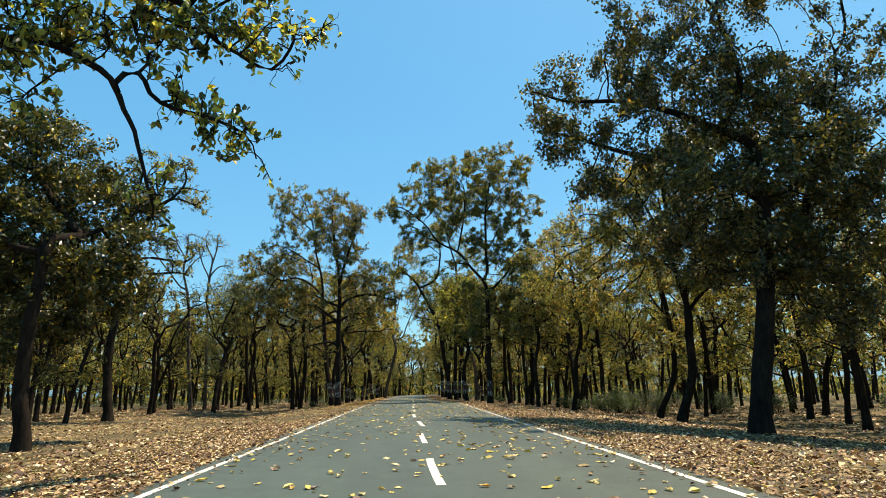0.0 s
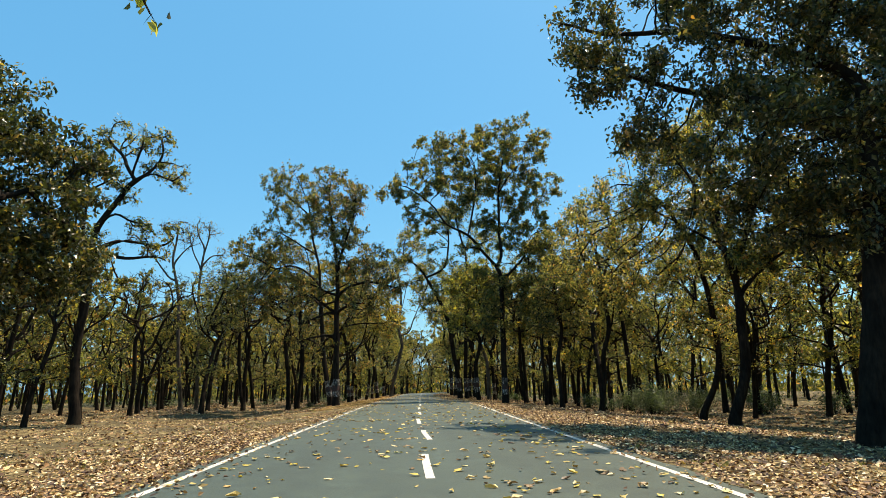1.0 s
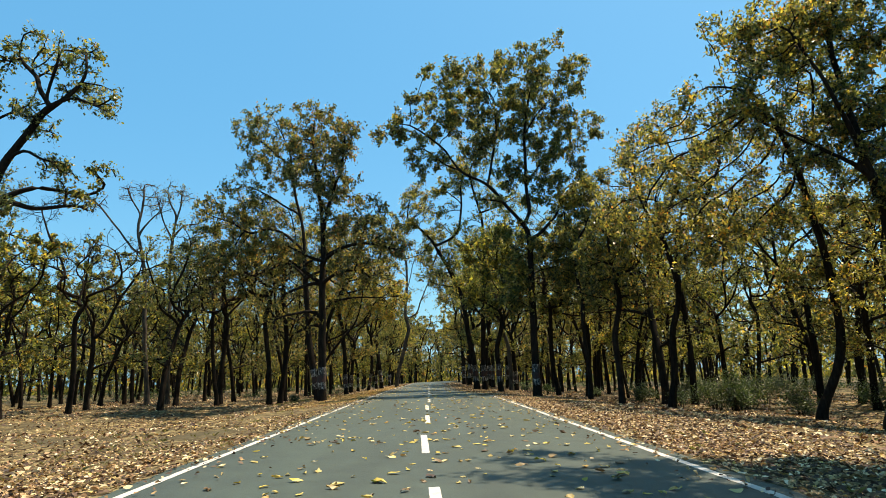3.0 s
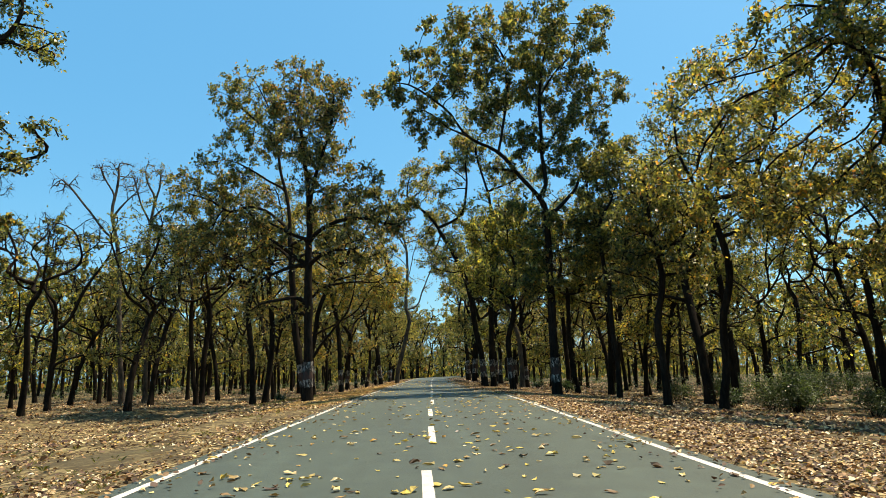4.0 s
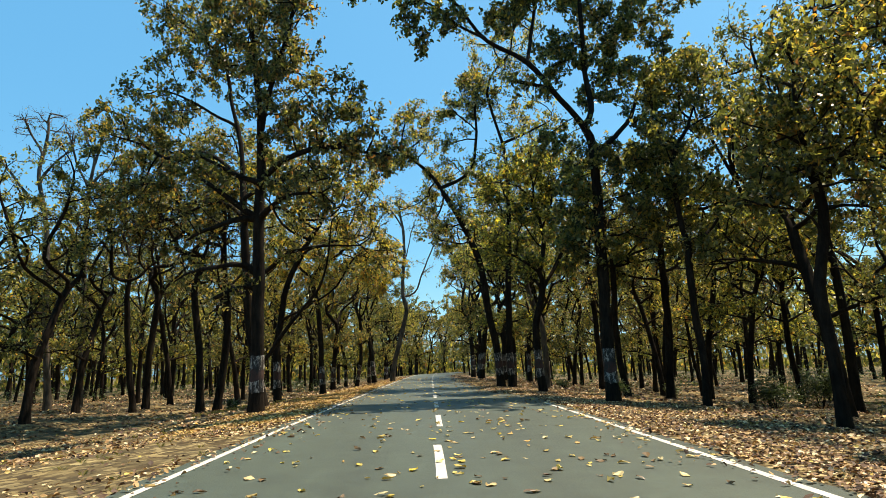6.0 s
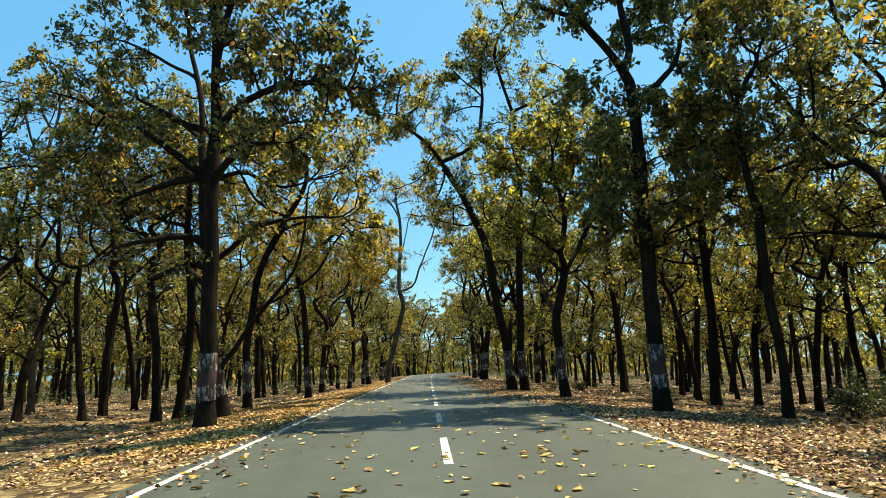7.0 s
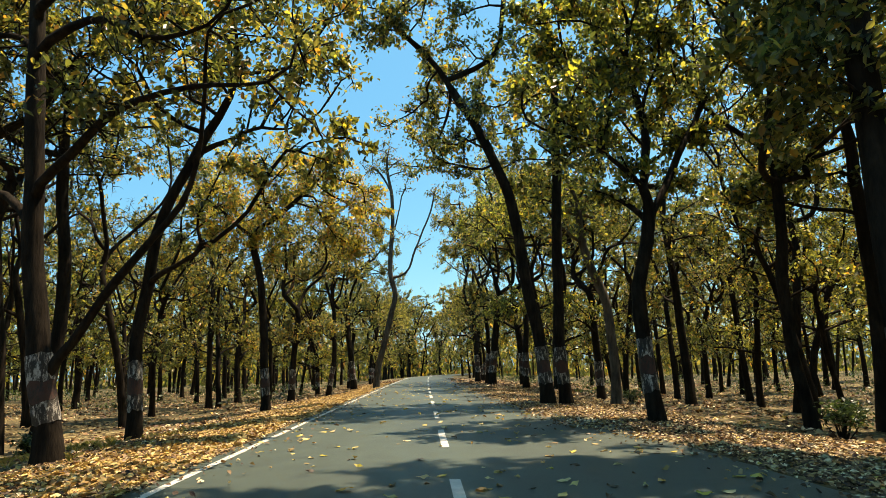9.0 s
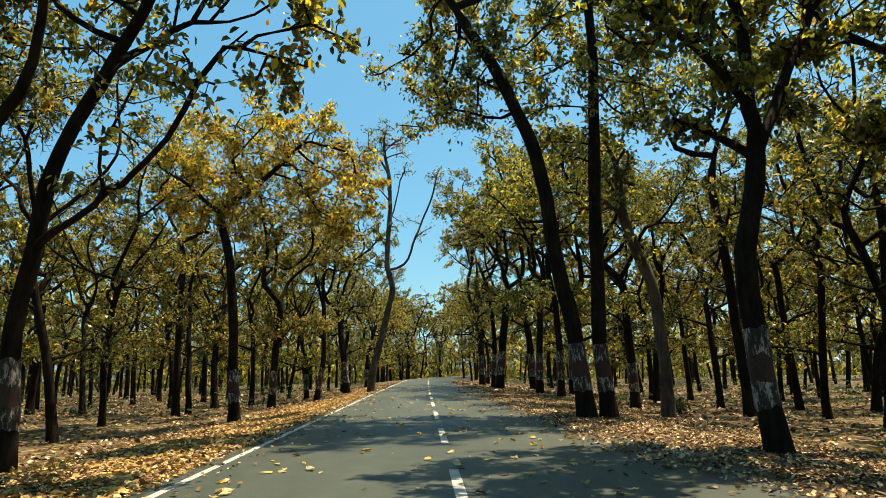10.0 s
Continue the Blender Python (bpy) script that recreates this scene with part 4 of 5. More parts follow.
# yellow-leaved tree at the edge of the road
boughs = [[(-6.75, 75, 9.58), (-5.33, 75, 11.06)],
          [(-10.14, 75, 9.06), (-11.59, 75, 9.97)],
          [(-8.47, 75, 10.21), (-8.24, 75, 12.33)]]
clumps = [(-8.2, 75, 11.4, 3.2, 2.4, 1.6), (-5.6, 75, 10.5, 2.9, 2.4, 2), (-11.1, 77, 9.9, 2.4, 2.1, 1.7), (-4.3, 74, 7.8, 2.6, 2.1, 1.6), (-8.7, 75, 8.4, 2.6, 2, 1.3), (-3, 75, 9.8, 1.3, 1.3, 1.3)]
make_tree(-7.9, 75, [(-8.1, 75, 2.78), (-8.36, 75, 6.13), (-8.97, 75, 7.86)], boughs, clumps,
          0.2, 14500, 0.19, LEAF_GOLD, "yellow-leaved tree at the edge of the road", seed=25, tips=360, ringed=True, spread_by=0.28)
# dark-trunked tree among fallen leaves
boughs = [[(11.67, 61, 9.26), (11.42, 61, 11.24)],
          [(13.43, 61, 8.25), (14.4, 61, 10.18)]]
clumps = [(10.8, 61, 8.1, 1.6, 1.6, 1.6), (13.9, 61, 9.9, 1.9, 1.6, 1.4), (12.4, 61, 11.7, 1.9, 1.7, 1.6), (14.8, 61, 8, 1.4, 1.4, 1.4), (9.4, 61, 5.8, 1.2, 1.1, 0.9)]
make_tree(11.8, 61, [(11.99, 61, 1.88), (12.04, 61, 4.55), (12.03, 61, 7.33)], boughs, clumps,
          0.2, 9500, 0.2, LEAF_OLIVE, "dark-trunked tree among fallen leaves", seed=26, tips=300, spread_by=0.28)
# slim tree leaning towards the road
boughs = [[(11, 53, 6.16), (11.89, 53, 7.78)],
          [(9.26, 52, 6.94), (9.17, 52, 8.5)]]
clumps = [(9.7, 52, 7.7, 1.2, 1.2, 1.1), (11.2, 52, 8.1, 1.2, 1.2, 1.2), (9.8, 52, 5.4, 1.2, 1, 0.8), (8.8, 52, 9.2, 1.2, 1.2, 1.1), (11, 52, 10.3, 1.8, 1.4, 1.1), (10.2, 52.5, 12, 2, 1.8, 1.3)]
make_tree(9.6, 52, [(9.68, 52, 1.06), (9.54, 52, 2.42), (9.54, 52, 3.82), (9.48, 52, 5.42)], boughs, clumps,
          0.14, 7500, 0.19, LEAF_GREEN, "slim tree leaning towards the road", seed=27, tips=320, spread_by=0.28)
# nearly bare forked tree leaning over the road
boughs = [[(-2.88, 94, 8.82), (-2.76, 94, 10.63), (-2.63, 94.2, 12.97), (-2.69, 94.4, 15.52), (-2.96, 94.5, 17.07), (-3.14, 94.6, 18.79)],
          [(-1.53, 93.8, 8.64), (-0.92, 93.6, 10.19), (-0.14, 93.4, 12.06), (0.53, 93.2, 13.51), (0.87, 93, 15.03)],
          [(-2.65, 94.2, 13.6), (-3.6, 93.8, 14.7), (-4.62, 93.5, 15.15)],
          [(-2.5, 94.3, 12.4), (-2.06, 94.6, 14.43), (-1.75, 94.8, 15.9)],
          [(-2.7, 94.3, 15.6), (-3.6, 94.6, 17.4), (-4.3, 94.8, 18.2)],
          [(-0.7, 93.6, 10.7), (-0.1, 94, 11.3), (0.5, 94.3, 11.6)]]
clumps = [(-3.1, 94.6, 18.6, 1.7, 1.6, 1.2), (-4.4, 94.4, 17.6, 1.2, 1.2, 1), (-4.7, 93.5, 15.3, 0.9, 0.8, 0.7), (-2.2, 94, 11.9, 0.9, 0.8, 0.6), (-1.6, 94.8, 16.2, 0.9, 0.9, 0.8), (0.9, 93, 15.2, 0.8, 0.8, 0.8), (-2.2, 94.5, 17.8, 1.2, 1.2, 1)]
make_tree(-4.05, 94, [(-3.9, 94, 1.2), (-3.34, 94, 3.18), (-2.85, 94, 5.3), (-2.38, 94, 6.96)], boughs, clumps,
          0.25, 900, 0.2, LEAF_OLIVE, "nearly bare forked tree leaning over the road", seed=28, tips=200, per_tip=4, bark=BARK_PALE, spread_by=0.28)
# tall tree with wide crooked limbs and yellowing leaves
boughs = [[(12.24, 45.8, 8.25), (11.31, 45.8, 10.18), (11.14, 45.8, 12.9)],
          [(14.13, 45.8, 8.68), (15.39, 45.8, 11.07), (16.05, 45.8, 12.3)],
          [(13.95, 46.8, 10.26), (13.78, 46.8, 12.83), (13.02, 46.8, 14.7)],
          [(13.55, 44.8, 7.01), (15.35, 44.3, 9.5), (16.45, 43.8, 10.4)]]
clumps = [(11.6, 45.8, 13.1, 1.5, 1.4, 1.3), (14.3, 46.8, 15, 1.9, 1.5, 1.3), (15.9, 45.8, 13.1, 2, 1.9, 1.7), (13.1, 46.8, 11, 2.1, 1.9, 1.5), (15.2, 45.8, 9.9, 2, 1.7, 1.5), (18.5, 46.8, 14.6, 2.3, 2.1, 1.9), (10.7, 45.8, 8.8, 1.5, 1.4, 1.3), (13.5, 45.8, 7.3, 2.2, 1.9, 1.5), (16.9, 44.8, 10.1, 1.6, 1.6, 1.6)]
make_tree(12, 45.8, [(12.36, 45.8, 1.13), (12.36, 45.8, 2.83), (12.94, 45.8, 4.79), (12.72, 45.8, 6.61)], boughs, clumps,
          0.17, 9000, 0.18, LEAF_YELLOW, "tall tree with wide crooked limbs and yellowing leaves", seed=29, tips=440, spread_by=0.28)
# slim crooked tree near the shrubs
boughs = [[(8.9, 43.7, 6.19), (8.85, 43.7, 7.66)],
          [(10.1, 43.7, 5.95), (10.48, 43.7, 7.42)]]
clumps = [(8.9, 43.7, 8.1, 1.3, 1.2, 1.1), (10, 43.7, 7.2, 1.3, 1.2, 1.1), (8.3, 43.7, 6.4, 1.3, 1.2, 1.1), (9.8, 43.7, 5.3, 1.5, 1.3, 1.1), (7.8, 43.7, 5, 0.8, 0.8, 0.8)]
make_tree(8.9, 43.7, [(8.88, 43.7, 1.21), (8.79, 43.7, 2.76), (9.24, 43.7, 4.54)], boughs, clumps,
          0.14, 5500, 0.18, LEAF_OLIVE, "slim crooked tree near the shrubs", seed=30, tips=260, spread_by=0.28)
# dark tree with a flared foot
boughs = [[(-12.53, 63.2, 12.23), (-13.94, 63.2, 13.68)],
          [(-10.49, 63.2, 11.82), (-10.89, 63.2, 13.97)],
          [(-12.72, 63.2, 8.41), (-14.77, 63.2, 9.84)]]
clumps = [(-14.3, 63.2, 13.3, 2.7, 2.3, 2), (-11.2, 63.2, 13.6, 2.3, 2.1, 2), (-15.4, 63.2, 9.9, 2.7, 2.3, 2), (-12.1, 63.2, 10.5, 2.7, 2.3, 2), (-9.7, 63.2, 9, 2, 1.7, 1.5), (-16.9, 63.2, 12, 2, 1.7, 1.5)]
make_tree(-11.4, 63.2, [(-11.11, 63.2, 1.79), (-11, 63.2, 4.37), (-11.36, 63.2, 7.36), (-11.27, 63.2, 9.75)], boughs, clumps,
          0.2, 12500, 0.19, LEAF_OLIVE, "dark tree with a flared foot", seed=31, tips=300, spread_by=0.28)
# leafless grey tree with crooked boughs
boughs = [[(-26.88, 71, 15.76), (-26.79, 71.2, 16.63), (-26.7, 71.3, 18.38), (-26.92, 71.4, 19.63)],
          [(-26.97, 70.8, 12.99), (-28.81, 70.5, 15.38), (-30.2, 70.3, 17.14), (-31.32, 70.2, 18.13)],
          [(-26.79, 71, 14.69), (-25.81, 71.3, 16.17), (-25.17, 71.5, 16.9)],
          [(-26.79, 71.1, 16.54), (-27.6, 70.9, 17.87), (-28.12, 70.8, 19.08)]]
clumps = [(-26.8, 71.3, 18.6, 1.9, 1.6, 1.4), (-30.6, 70.3, 17.3, 1.5, 1.1, 0.9), (-25.2, 71.4, 16.9, 1, 1, 0.9), (-28.1, 70.8, 18.6, 1, 1, 1)]
make_tree(-24.9, 71, [(-25.61, 71, 5.39), (-25.89, 71, 10.25), (-26.34, 71, 12.76), (-26.93, 71, 14.9)], boughs, clumps,
          0.22, 60, 0.18, LEAF_OLIVE, "leafless grey tree with crooked boughs", seed=32, tips=170, per_tip=3, step=0.5, bark=BARK_PALE, shoot=0.8)
# nearly leafless grey tree
boughs = [[(-24.2, 73, 16.79), (-24.95, 73, 18.18), (-25.36, 73, 19.67)],
          [(-24.29, 73, 14.99), (-23.3, 73.2, 16.09), (-22.34, 73.4, 15.93)],
          [(-24.26, 73, 16.43), (-23.76, 72.8, 17.92), (-23.73, 72.7, 19.31)],
          [(-24.56, 73, 14.55), (-25.58, 72.8, 16.82), (-26.05, 72.7, 18.43)]]
clumps = [(-25.1, 73, 19, 1.2, 1.2, 1.1), (-22.5, 73.3, 16.3, 1, 1, 0.8), (-23.7, 72.8, 18.9, 1, 1, 1), (-26, 72.8, 18, 0.9, 0.9, 0.9)]
make_tree(-24.0, 73, [(-24.23, 73, 5.5), (-24.57, 73, 12.34), (-24.47, 73, 14.54), (-24.3, 73, 16.2)], boughs, clumps,
          0.2, 500, 0.17, LEAF_OLIVE, "nearly leafless grey tree", seed=33, tips=170, per_tip=3, step=0.5, bark=BARK_PALE, shoot=0.8)


# ---- trees of the wood, some built and then repeated ----
def wood_tree(seed, height, girth, leaves, leaf, leaf_mat, tips, ringed=False, per_tip=2, step=0.6, label="", group="trees of the wood", low=2):
    r = np.random.default_rng(seed)
    fork = height * r.uniform(0.34, 0.5)
    lean = r.normal(0, 0.06, 2) * height
    trunk = [(lean[0] * 0.2 + r.normal(0, 0.1), lean[1] * 0.2 + r.normal(0, 0.1), fork * 0.5), (lean[0] * 0.5 + r.normal(0, 0.2), lean[1] * 0.5 + r.normal(0, 0.2), fork)]
    top = np.array(trunk[-1])
    limbs, blobs = [], []
    k = r.integers(3, 5)
    a0 = r.random() * 6.28
    for i in range(k):
        a = a0 + i * 2 * math.pi / k + r.normal(0, 0.3)
        out, up = r.uniform(0.12, 0.24) * height, r.uniform(0.2, 0.52) * height
        end = top + [math.cos(a) * out, math.sin(a) * out, up]
        line = [top + (end - top) * f + r.normal(0, 0.42, 3) for f in (0.22, 0.45, 0.7)]
        limbs.append([tuple(q) for q in line] + [tuple(end)])
        s = r.uniform(0.1, 0.16) * height
        blobs.append((*(end + [0, 0, 0.2]), s, s, s * 0.75))
        # a side bough that turns outwards
        b = a + r.choice([-1, 1]) * r.uniform(0.5, 1.1)
        side = line[1] + [math.cos(b) * out * 0.75, math.sin(b) * out * 0.75, r.uniform(0.0, 1.6)]
        limbs.append([tuple(line[1]), tuple(line[1] * 0.5 + side * 0.5 + r.normal(0, 0.3, 3)), tuple(side)])
        blobs.append((*side, s * 0.8, s * 0.8, s * 0.6))
    # boughs low on the trunk
    for i in range(low):
        a, s = a0 + 1 + i * 6.283 / low + r.normal(0, 0.3), r.uniform(0.075, 0.11) * height
        z = height * r.uniform(0.2, 0.36)
        at = np.array(trunk[-1]) * z / fork
        side = (at[0] + math.cos(a) * s * 1.5, at[1] + math.sin(a) * s * 1.5, z + 0.3)
        limbs.append([(at[0], at[1], z - 0.3), side])
        blobs.append((*side, s * 1.15, s * 1.15, s * 0.7))
    blobs.append((*(top + [lean[0] * 0.5, lean[1] * 0.5, height * 0.3]), height * 0.14, height * 0.14, height * 0.13))
    return make_tree(0, 0, trunk, limbs, blobs, girth, leaves, leaf, leaf_mat, label, tips=tips, step=step, ringed=ringed, seed=seed, spread_by=0.25, per_tip=per_tip, group=group, local=True, shoot=0.6 if step < 0.7 else 0.9)


KINDS = [LEAF_OLIVE, LEAF_YELLOW, LEAF_GREEN, LEAF_YELLOW, LEAF_OLIVE, LEAF_GREEN]
WORDS = ["olive-brown", "yellow-green", "green", "yellowing", "thin olive", "mid-green"]
near_kind = [wood_tree(100 + i, (14.5, 13, 15.5, 13.5, 16, 14)[i], (0.18, 0.15, 0.2, 0.14, 0.18, 0.16)[i], 5700, 0.17, KINDS[i], 220, per_tip=2, label="dark-trunked forest tree with %s leaves" % WORDS[i]) for i in range(6)]
edge_kind = [wood_tree(130 + i, (14, 13, 15, 12.5)[i], (0.2, 0.17, 0.2, 0.16)[i], 7900, 0.172, KINDS[i], 240, ringed=True, low=2, label="roadside tree with %s leaves and painted bands" % WORDS[i], group="roadside trees") for i in range(4)]
mid_kind = [wood_tree(160 + i, (14, 13, 15, 13.5)[i], (0.18, 0.16, 0.2, 0.15)[i], 3000, 0.26, KINDS[i], 100, per_tip=1, step=0.8, label="forest tree with %s leaves further off" % WORDS[i]) for i in range(4)]
bare_kind = [wood_tree(180 + i, (15, 14)[i], (0.2, 0.18)[i], 120, 0.2, LEAF_OLIVE, 320, step=0.5, per_tip=3, low=0, label="leafless grey forest tree", group="bare trees") for i in range(2)]
first_use = {}


def plant(kind, x, y, size=1.0, turn=None):
    turn = rng.uniform(0, 360) if turn is None else turn
    m = pose(x, y, floor_z(x, y), rng.normal(0, 1.5), rng.normal(0, 1.5), turn) @ Matrix.Diagonal((size, size, size * rng.uniform(0.92, 1.08), 1))
    if kind.name not in first_use:
        first_use[kind.name] = True
        kind.matrix_basis = m
        return kind
    src = Matrix.Identity(4)
    made = copy_thing(kind, src)
    made.matrix_basis = m
    return made


TAKEN = [(6.7, 53.5), (-6.5, 52.8), (-7.4, 57), (-7.8, 61.3), (4.7, 66.9), (4, 66.6), (5.2, 59.6), (7.1, 68.8), (12.7, 22), (16.25, 36.8), (17, 42), (-14, 22.5), (-21.9, 45.5), (-9.4, 9.2), (-7.9, 75), (11.8, 61), (9.6, 52), (-4.0, 94), (12, 45.8), (8.9, 43.7), (-11.4, 63.2), (-24.5, 71), (-23.5, 73)]

# trees whose places are known
for i, (x, y, s) in enumerate([(23.8, 100, 1), (24, 95, 1), (22, 80, 1.05), (27, 92, 1), (-13.3, 83, 1), (-19.7, 86, 1), (-23.3, 100, 1), (18.6, 98, 1),
                               (-29, 71, 0.9), (14.6, 58.5, 1.0), (17.2, 55.2, 1.1), (16.2, 75.1, 1), (19.6, 82.4, 1.05),
                               (27.7, 72.4, 1.05), (28.5, 41.3, 1.05), (24, 33, 1.1), (22.5, 29.5, 1.1), (-23.5, 43, 0.95), (-27.5, 46.5, 1), (-13.2, 84.5, 1), (13.6, 50.5, 1.15), (13.6, 66.6, 1.1), (11.6, 72.4, 1.1), (-12.9, 71.5, 1.0), (23.2, 51.5, 1.15), (26.8, 57, 1.15)]):
    plant(near_kind[i % 6], x, y, s)
    TAKEN.append((x, y))
for x, y in [(-6.5, 169), (-3.2, 174), (-0.8, 180), (-9.5, 176), (-5, 181), (3.6, 190), (7.5, 168.5), (10.5, 176), (-7.5, 143), (-8.4, 151), (-6.8, 160), (-8.2, 168), (-7, 177), (8.2, 138), (7.2, 146), (8.6, 155), (9.6, 164), (11.5, 172), (-3.5, 186), (0.5, 192), (-6, 194), (4.0, 203), (-1.5, 204), (-9, 186), (8, 211), (14, 181), (17, 190)]:
    plant(mid_kind[len(TAKEN) % 4], x, y, rng.uniform(0.95, 1.15) + (0.25 if y > 166 else 0))
    TAKEN.append((x, y))
for x, y, s in [(-8.6, 84, 1), (-9.6, 99, 1), (-6.4, 98.5, 1.25), (-7.4, 91, 1.1), (-8.0, 108, 1), (-6.6, 116, 1), (5.2, 95, 1.4), (6.6, 87, 1.3), (8.2, 98, 1.35), (9.6, 91, 1.3), (5.3, 111, 1.4), (7.0, 83, 1.2), (8.6, 76, 1.0), (5.6, 103, 1.3), (-7.2, 125, 1), (6.8, 120, 1.05), (7.4, 129, 1), (-7.8, 134, 1)]:
    plant(edge_kind[len(TAKEN) % 4], x + bend(y), y, s)
    TAKEN.append((x, y))
for x, y, s in [(-18.2, 70, 1.05), (-17.1, 66, 0.95), (-12, 62.4, 0.95), (9.5, 60.5, 0.9), (-24.5, 89, 1.1), (15, 70, 1)]:
    plant(bare_kind[len(TAKEN) % 2], x, y, s)
    TAKEN.append((x, y))


def open_floor(x, y):
    """Where no tree of the wood stands."""
    if y < 40:
        return x > -26 + 6 * (y < 0) and x < 24
    if y < 56:
        return -23 < x < 20.5
    return -10.5 < x - bend(y) < 10.5


FAR_SPOTS = []
thin = np.random.default_rng(91)
for gy in np.arange(-24, 150, 5.4):
    for gx in np.arange(-62, 63, 5.4):
        x, y = gx + rng.uniform(-2, 2), gy + rng.uniform(-2, 2)
        if open_floor(x, y) or min(math.hypot(x - a, y - b) for a, b in TAKEN) < 3.3:
            continue
        TAKEN.append((x, y))
        if x > 21 and y > 56 and thin.random() < 0.16:
            continue
        if abs(x) > 42 or y > 138 or y < 20:
            if rng.random() < 0.93:
                FAR_SPOTS.append((x, y))
        elif abs(x) > 25 or y > 84:
            plant(mid_kind[rng.integers(4)], x, y, rng.uniform(0.85, 1.1))
        elif -25 < x < -9 and 56 < y < 80 and rng.random() < 0.25:
            plant(bare_kind[rng.integers(2)], x, y, rng.uniform(0.85, 1.1))
        else:
            plant(near_kind[rng.integers(6)], x, y, rng.uniform(0.85, 1.1))
for gy in np.arange(-20, 270, 10.5):
    for gx in np.arange(-115, 116, 11):
        x, y = gx + rng.uniform(-3, 3), gy + rng.uniform(-3, 3)
        if abs(x - bend(y)) < 6.5 or (abs(x) < 64 and y < 150) or (x > 30 and thin.random() < 0.5):
            continue
        FAR_SPOTS.append((x, y))


def distant_woods():
    """The far wood as one joined mesh: thin trunks with two or three boughs, and loose crowns."""
    r = np.random.default_rng(77)
    kinds = []
    for i in range(7):
        h = r.uniform(11.5, 14.5)
        fork = h * r.uniform(0.4, 0.55)
        tv, tf = [], []

        def stick(a, b, ra, rb, n=5):
            k = len(tv)
            for q, rad in ((a, ra), (b, rb)):
                for s in range(n):
                    tv.append((q[0] + rad * math.cos(6.283 * s / n), q[1] + rad * math.sin(6.283 * s / n), q[2]))
            for s in range(n):
                tf.append((k + s, k + (s + 1) % n, k + n + (s + 1) % n, k + n + s))

        top = np.array([r.normal(0, 0.5), r.normal(0, 0.5), fork])
        stick((0, 0, -0.4), top, r.uniform(0.17, 0.26), 0.13)
        cs = []
        for _ in range(5):
            a = r.random() * 6.28
            end = top + [math.cos(a) * h * 0.16, math.sin(a) * h * 0.16, h * r.uniform(-0.14, 0.42)]
            stick(top, end, 0.08, 0.03, 3)
            n = 36
            d = r.normal(size=(n, 3))
            d /= np.linalg.norm(d, axis=1)[:, None]
            cs.append(end + d * (r.random((n, 1)) ** 0.4) * [h * 0.15, h * 0.15, h * 0.12])
        cs.append(top + r.normal(0, 1, (40, 3)) * [h * 0.12, h * 0.12, h * 0.12])
        lv, lf = leaf_blades(np.concatenate(cs), 0.8, r, 0.4)
        kinds.append((np.array(tv), tf, lv, np.array(lf)))
    verts, faces, slot, base = [], [], [], 0
    for x, y in FAR_SPOTS:
        k = int(r.integers(len(kinds)))
        tv, tf, lv, lf = kinds[k]
        a, s = r.random() * 6.28, r.uniform(0.85, 1.12)
        turn = np.array([[math.cos(a), -math.sin(a), 0], [math.sin(a), math.cos(a), 0], [0, 0, 1]]) * s
        at = np.array([x, y, floor_z(x, y)])
        verts.append(tv @ turn.T + at)
        faces += (np.array(tf) + base).tolist()
        slot += [0] * len(tf)
        base += len(tv)
        verts.append(lv @ turn.T + at)
        faces += (lf + base).tolist()
        slot += [1 + k % 3] * len(lf)
        base += len(lv)
    # bushes low down between the far trunks
    n = 52000
    ang = r.uniform(-1.9, 1.9, n)
    dist = r.uniform(140, 165, n)
    ang[:16000] *= 0.22
    dist[:16000] += 85
    x, y = dist * np.sin(ang), 40 + dist * np.cos(ang)
    keep = np.abs(x - np.array([bend(v) for v in y])) > 5
    x, y = x[keep], y[keep]
    z = np.array([floor_z(a, b) for a, b in zip(x, y)]) + r.random(len(x)) ** 1.7 * np.where((x > 45) & (y < 165), 4.0, 8.0)
    lv, lf = leaf_blades(np.stack([x, y, z], 1), 1.2, r, 1.1)
    verts.append(lv)
    faces += (np.array(lf) + base).tolist()
    slot += [1 + i // 3 % 3 for i in range(len(lf))]
    me = mesh_from("distant_woods", np.concatenate(verts), faces, BARK)
    for m in (LEAF_OLIVE, LEAF_YELLOW, LEAF_GREEN):
        me.materials.append(m)
    me.polygons.foreach_set("material_index", np.array(slot, dtype=np.int32))
    me.update()
    return tagged(new("distant_woods", me), "far deciduous woods with green and yellowing crowns", "woods", kind="stuff")


distant_woods()


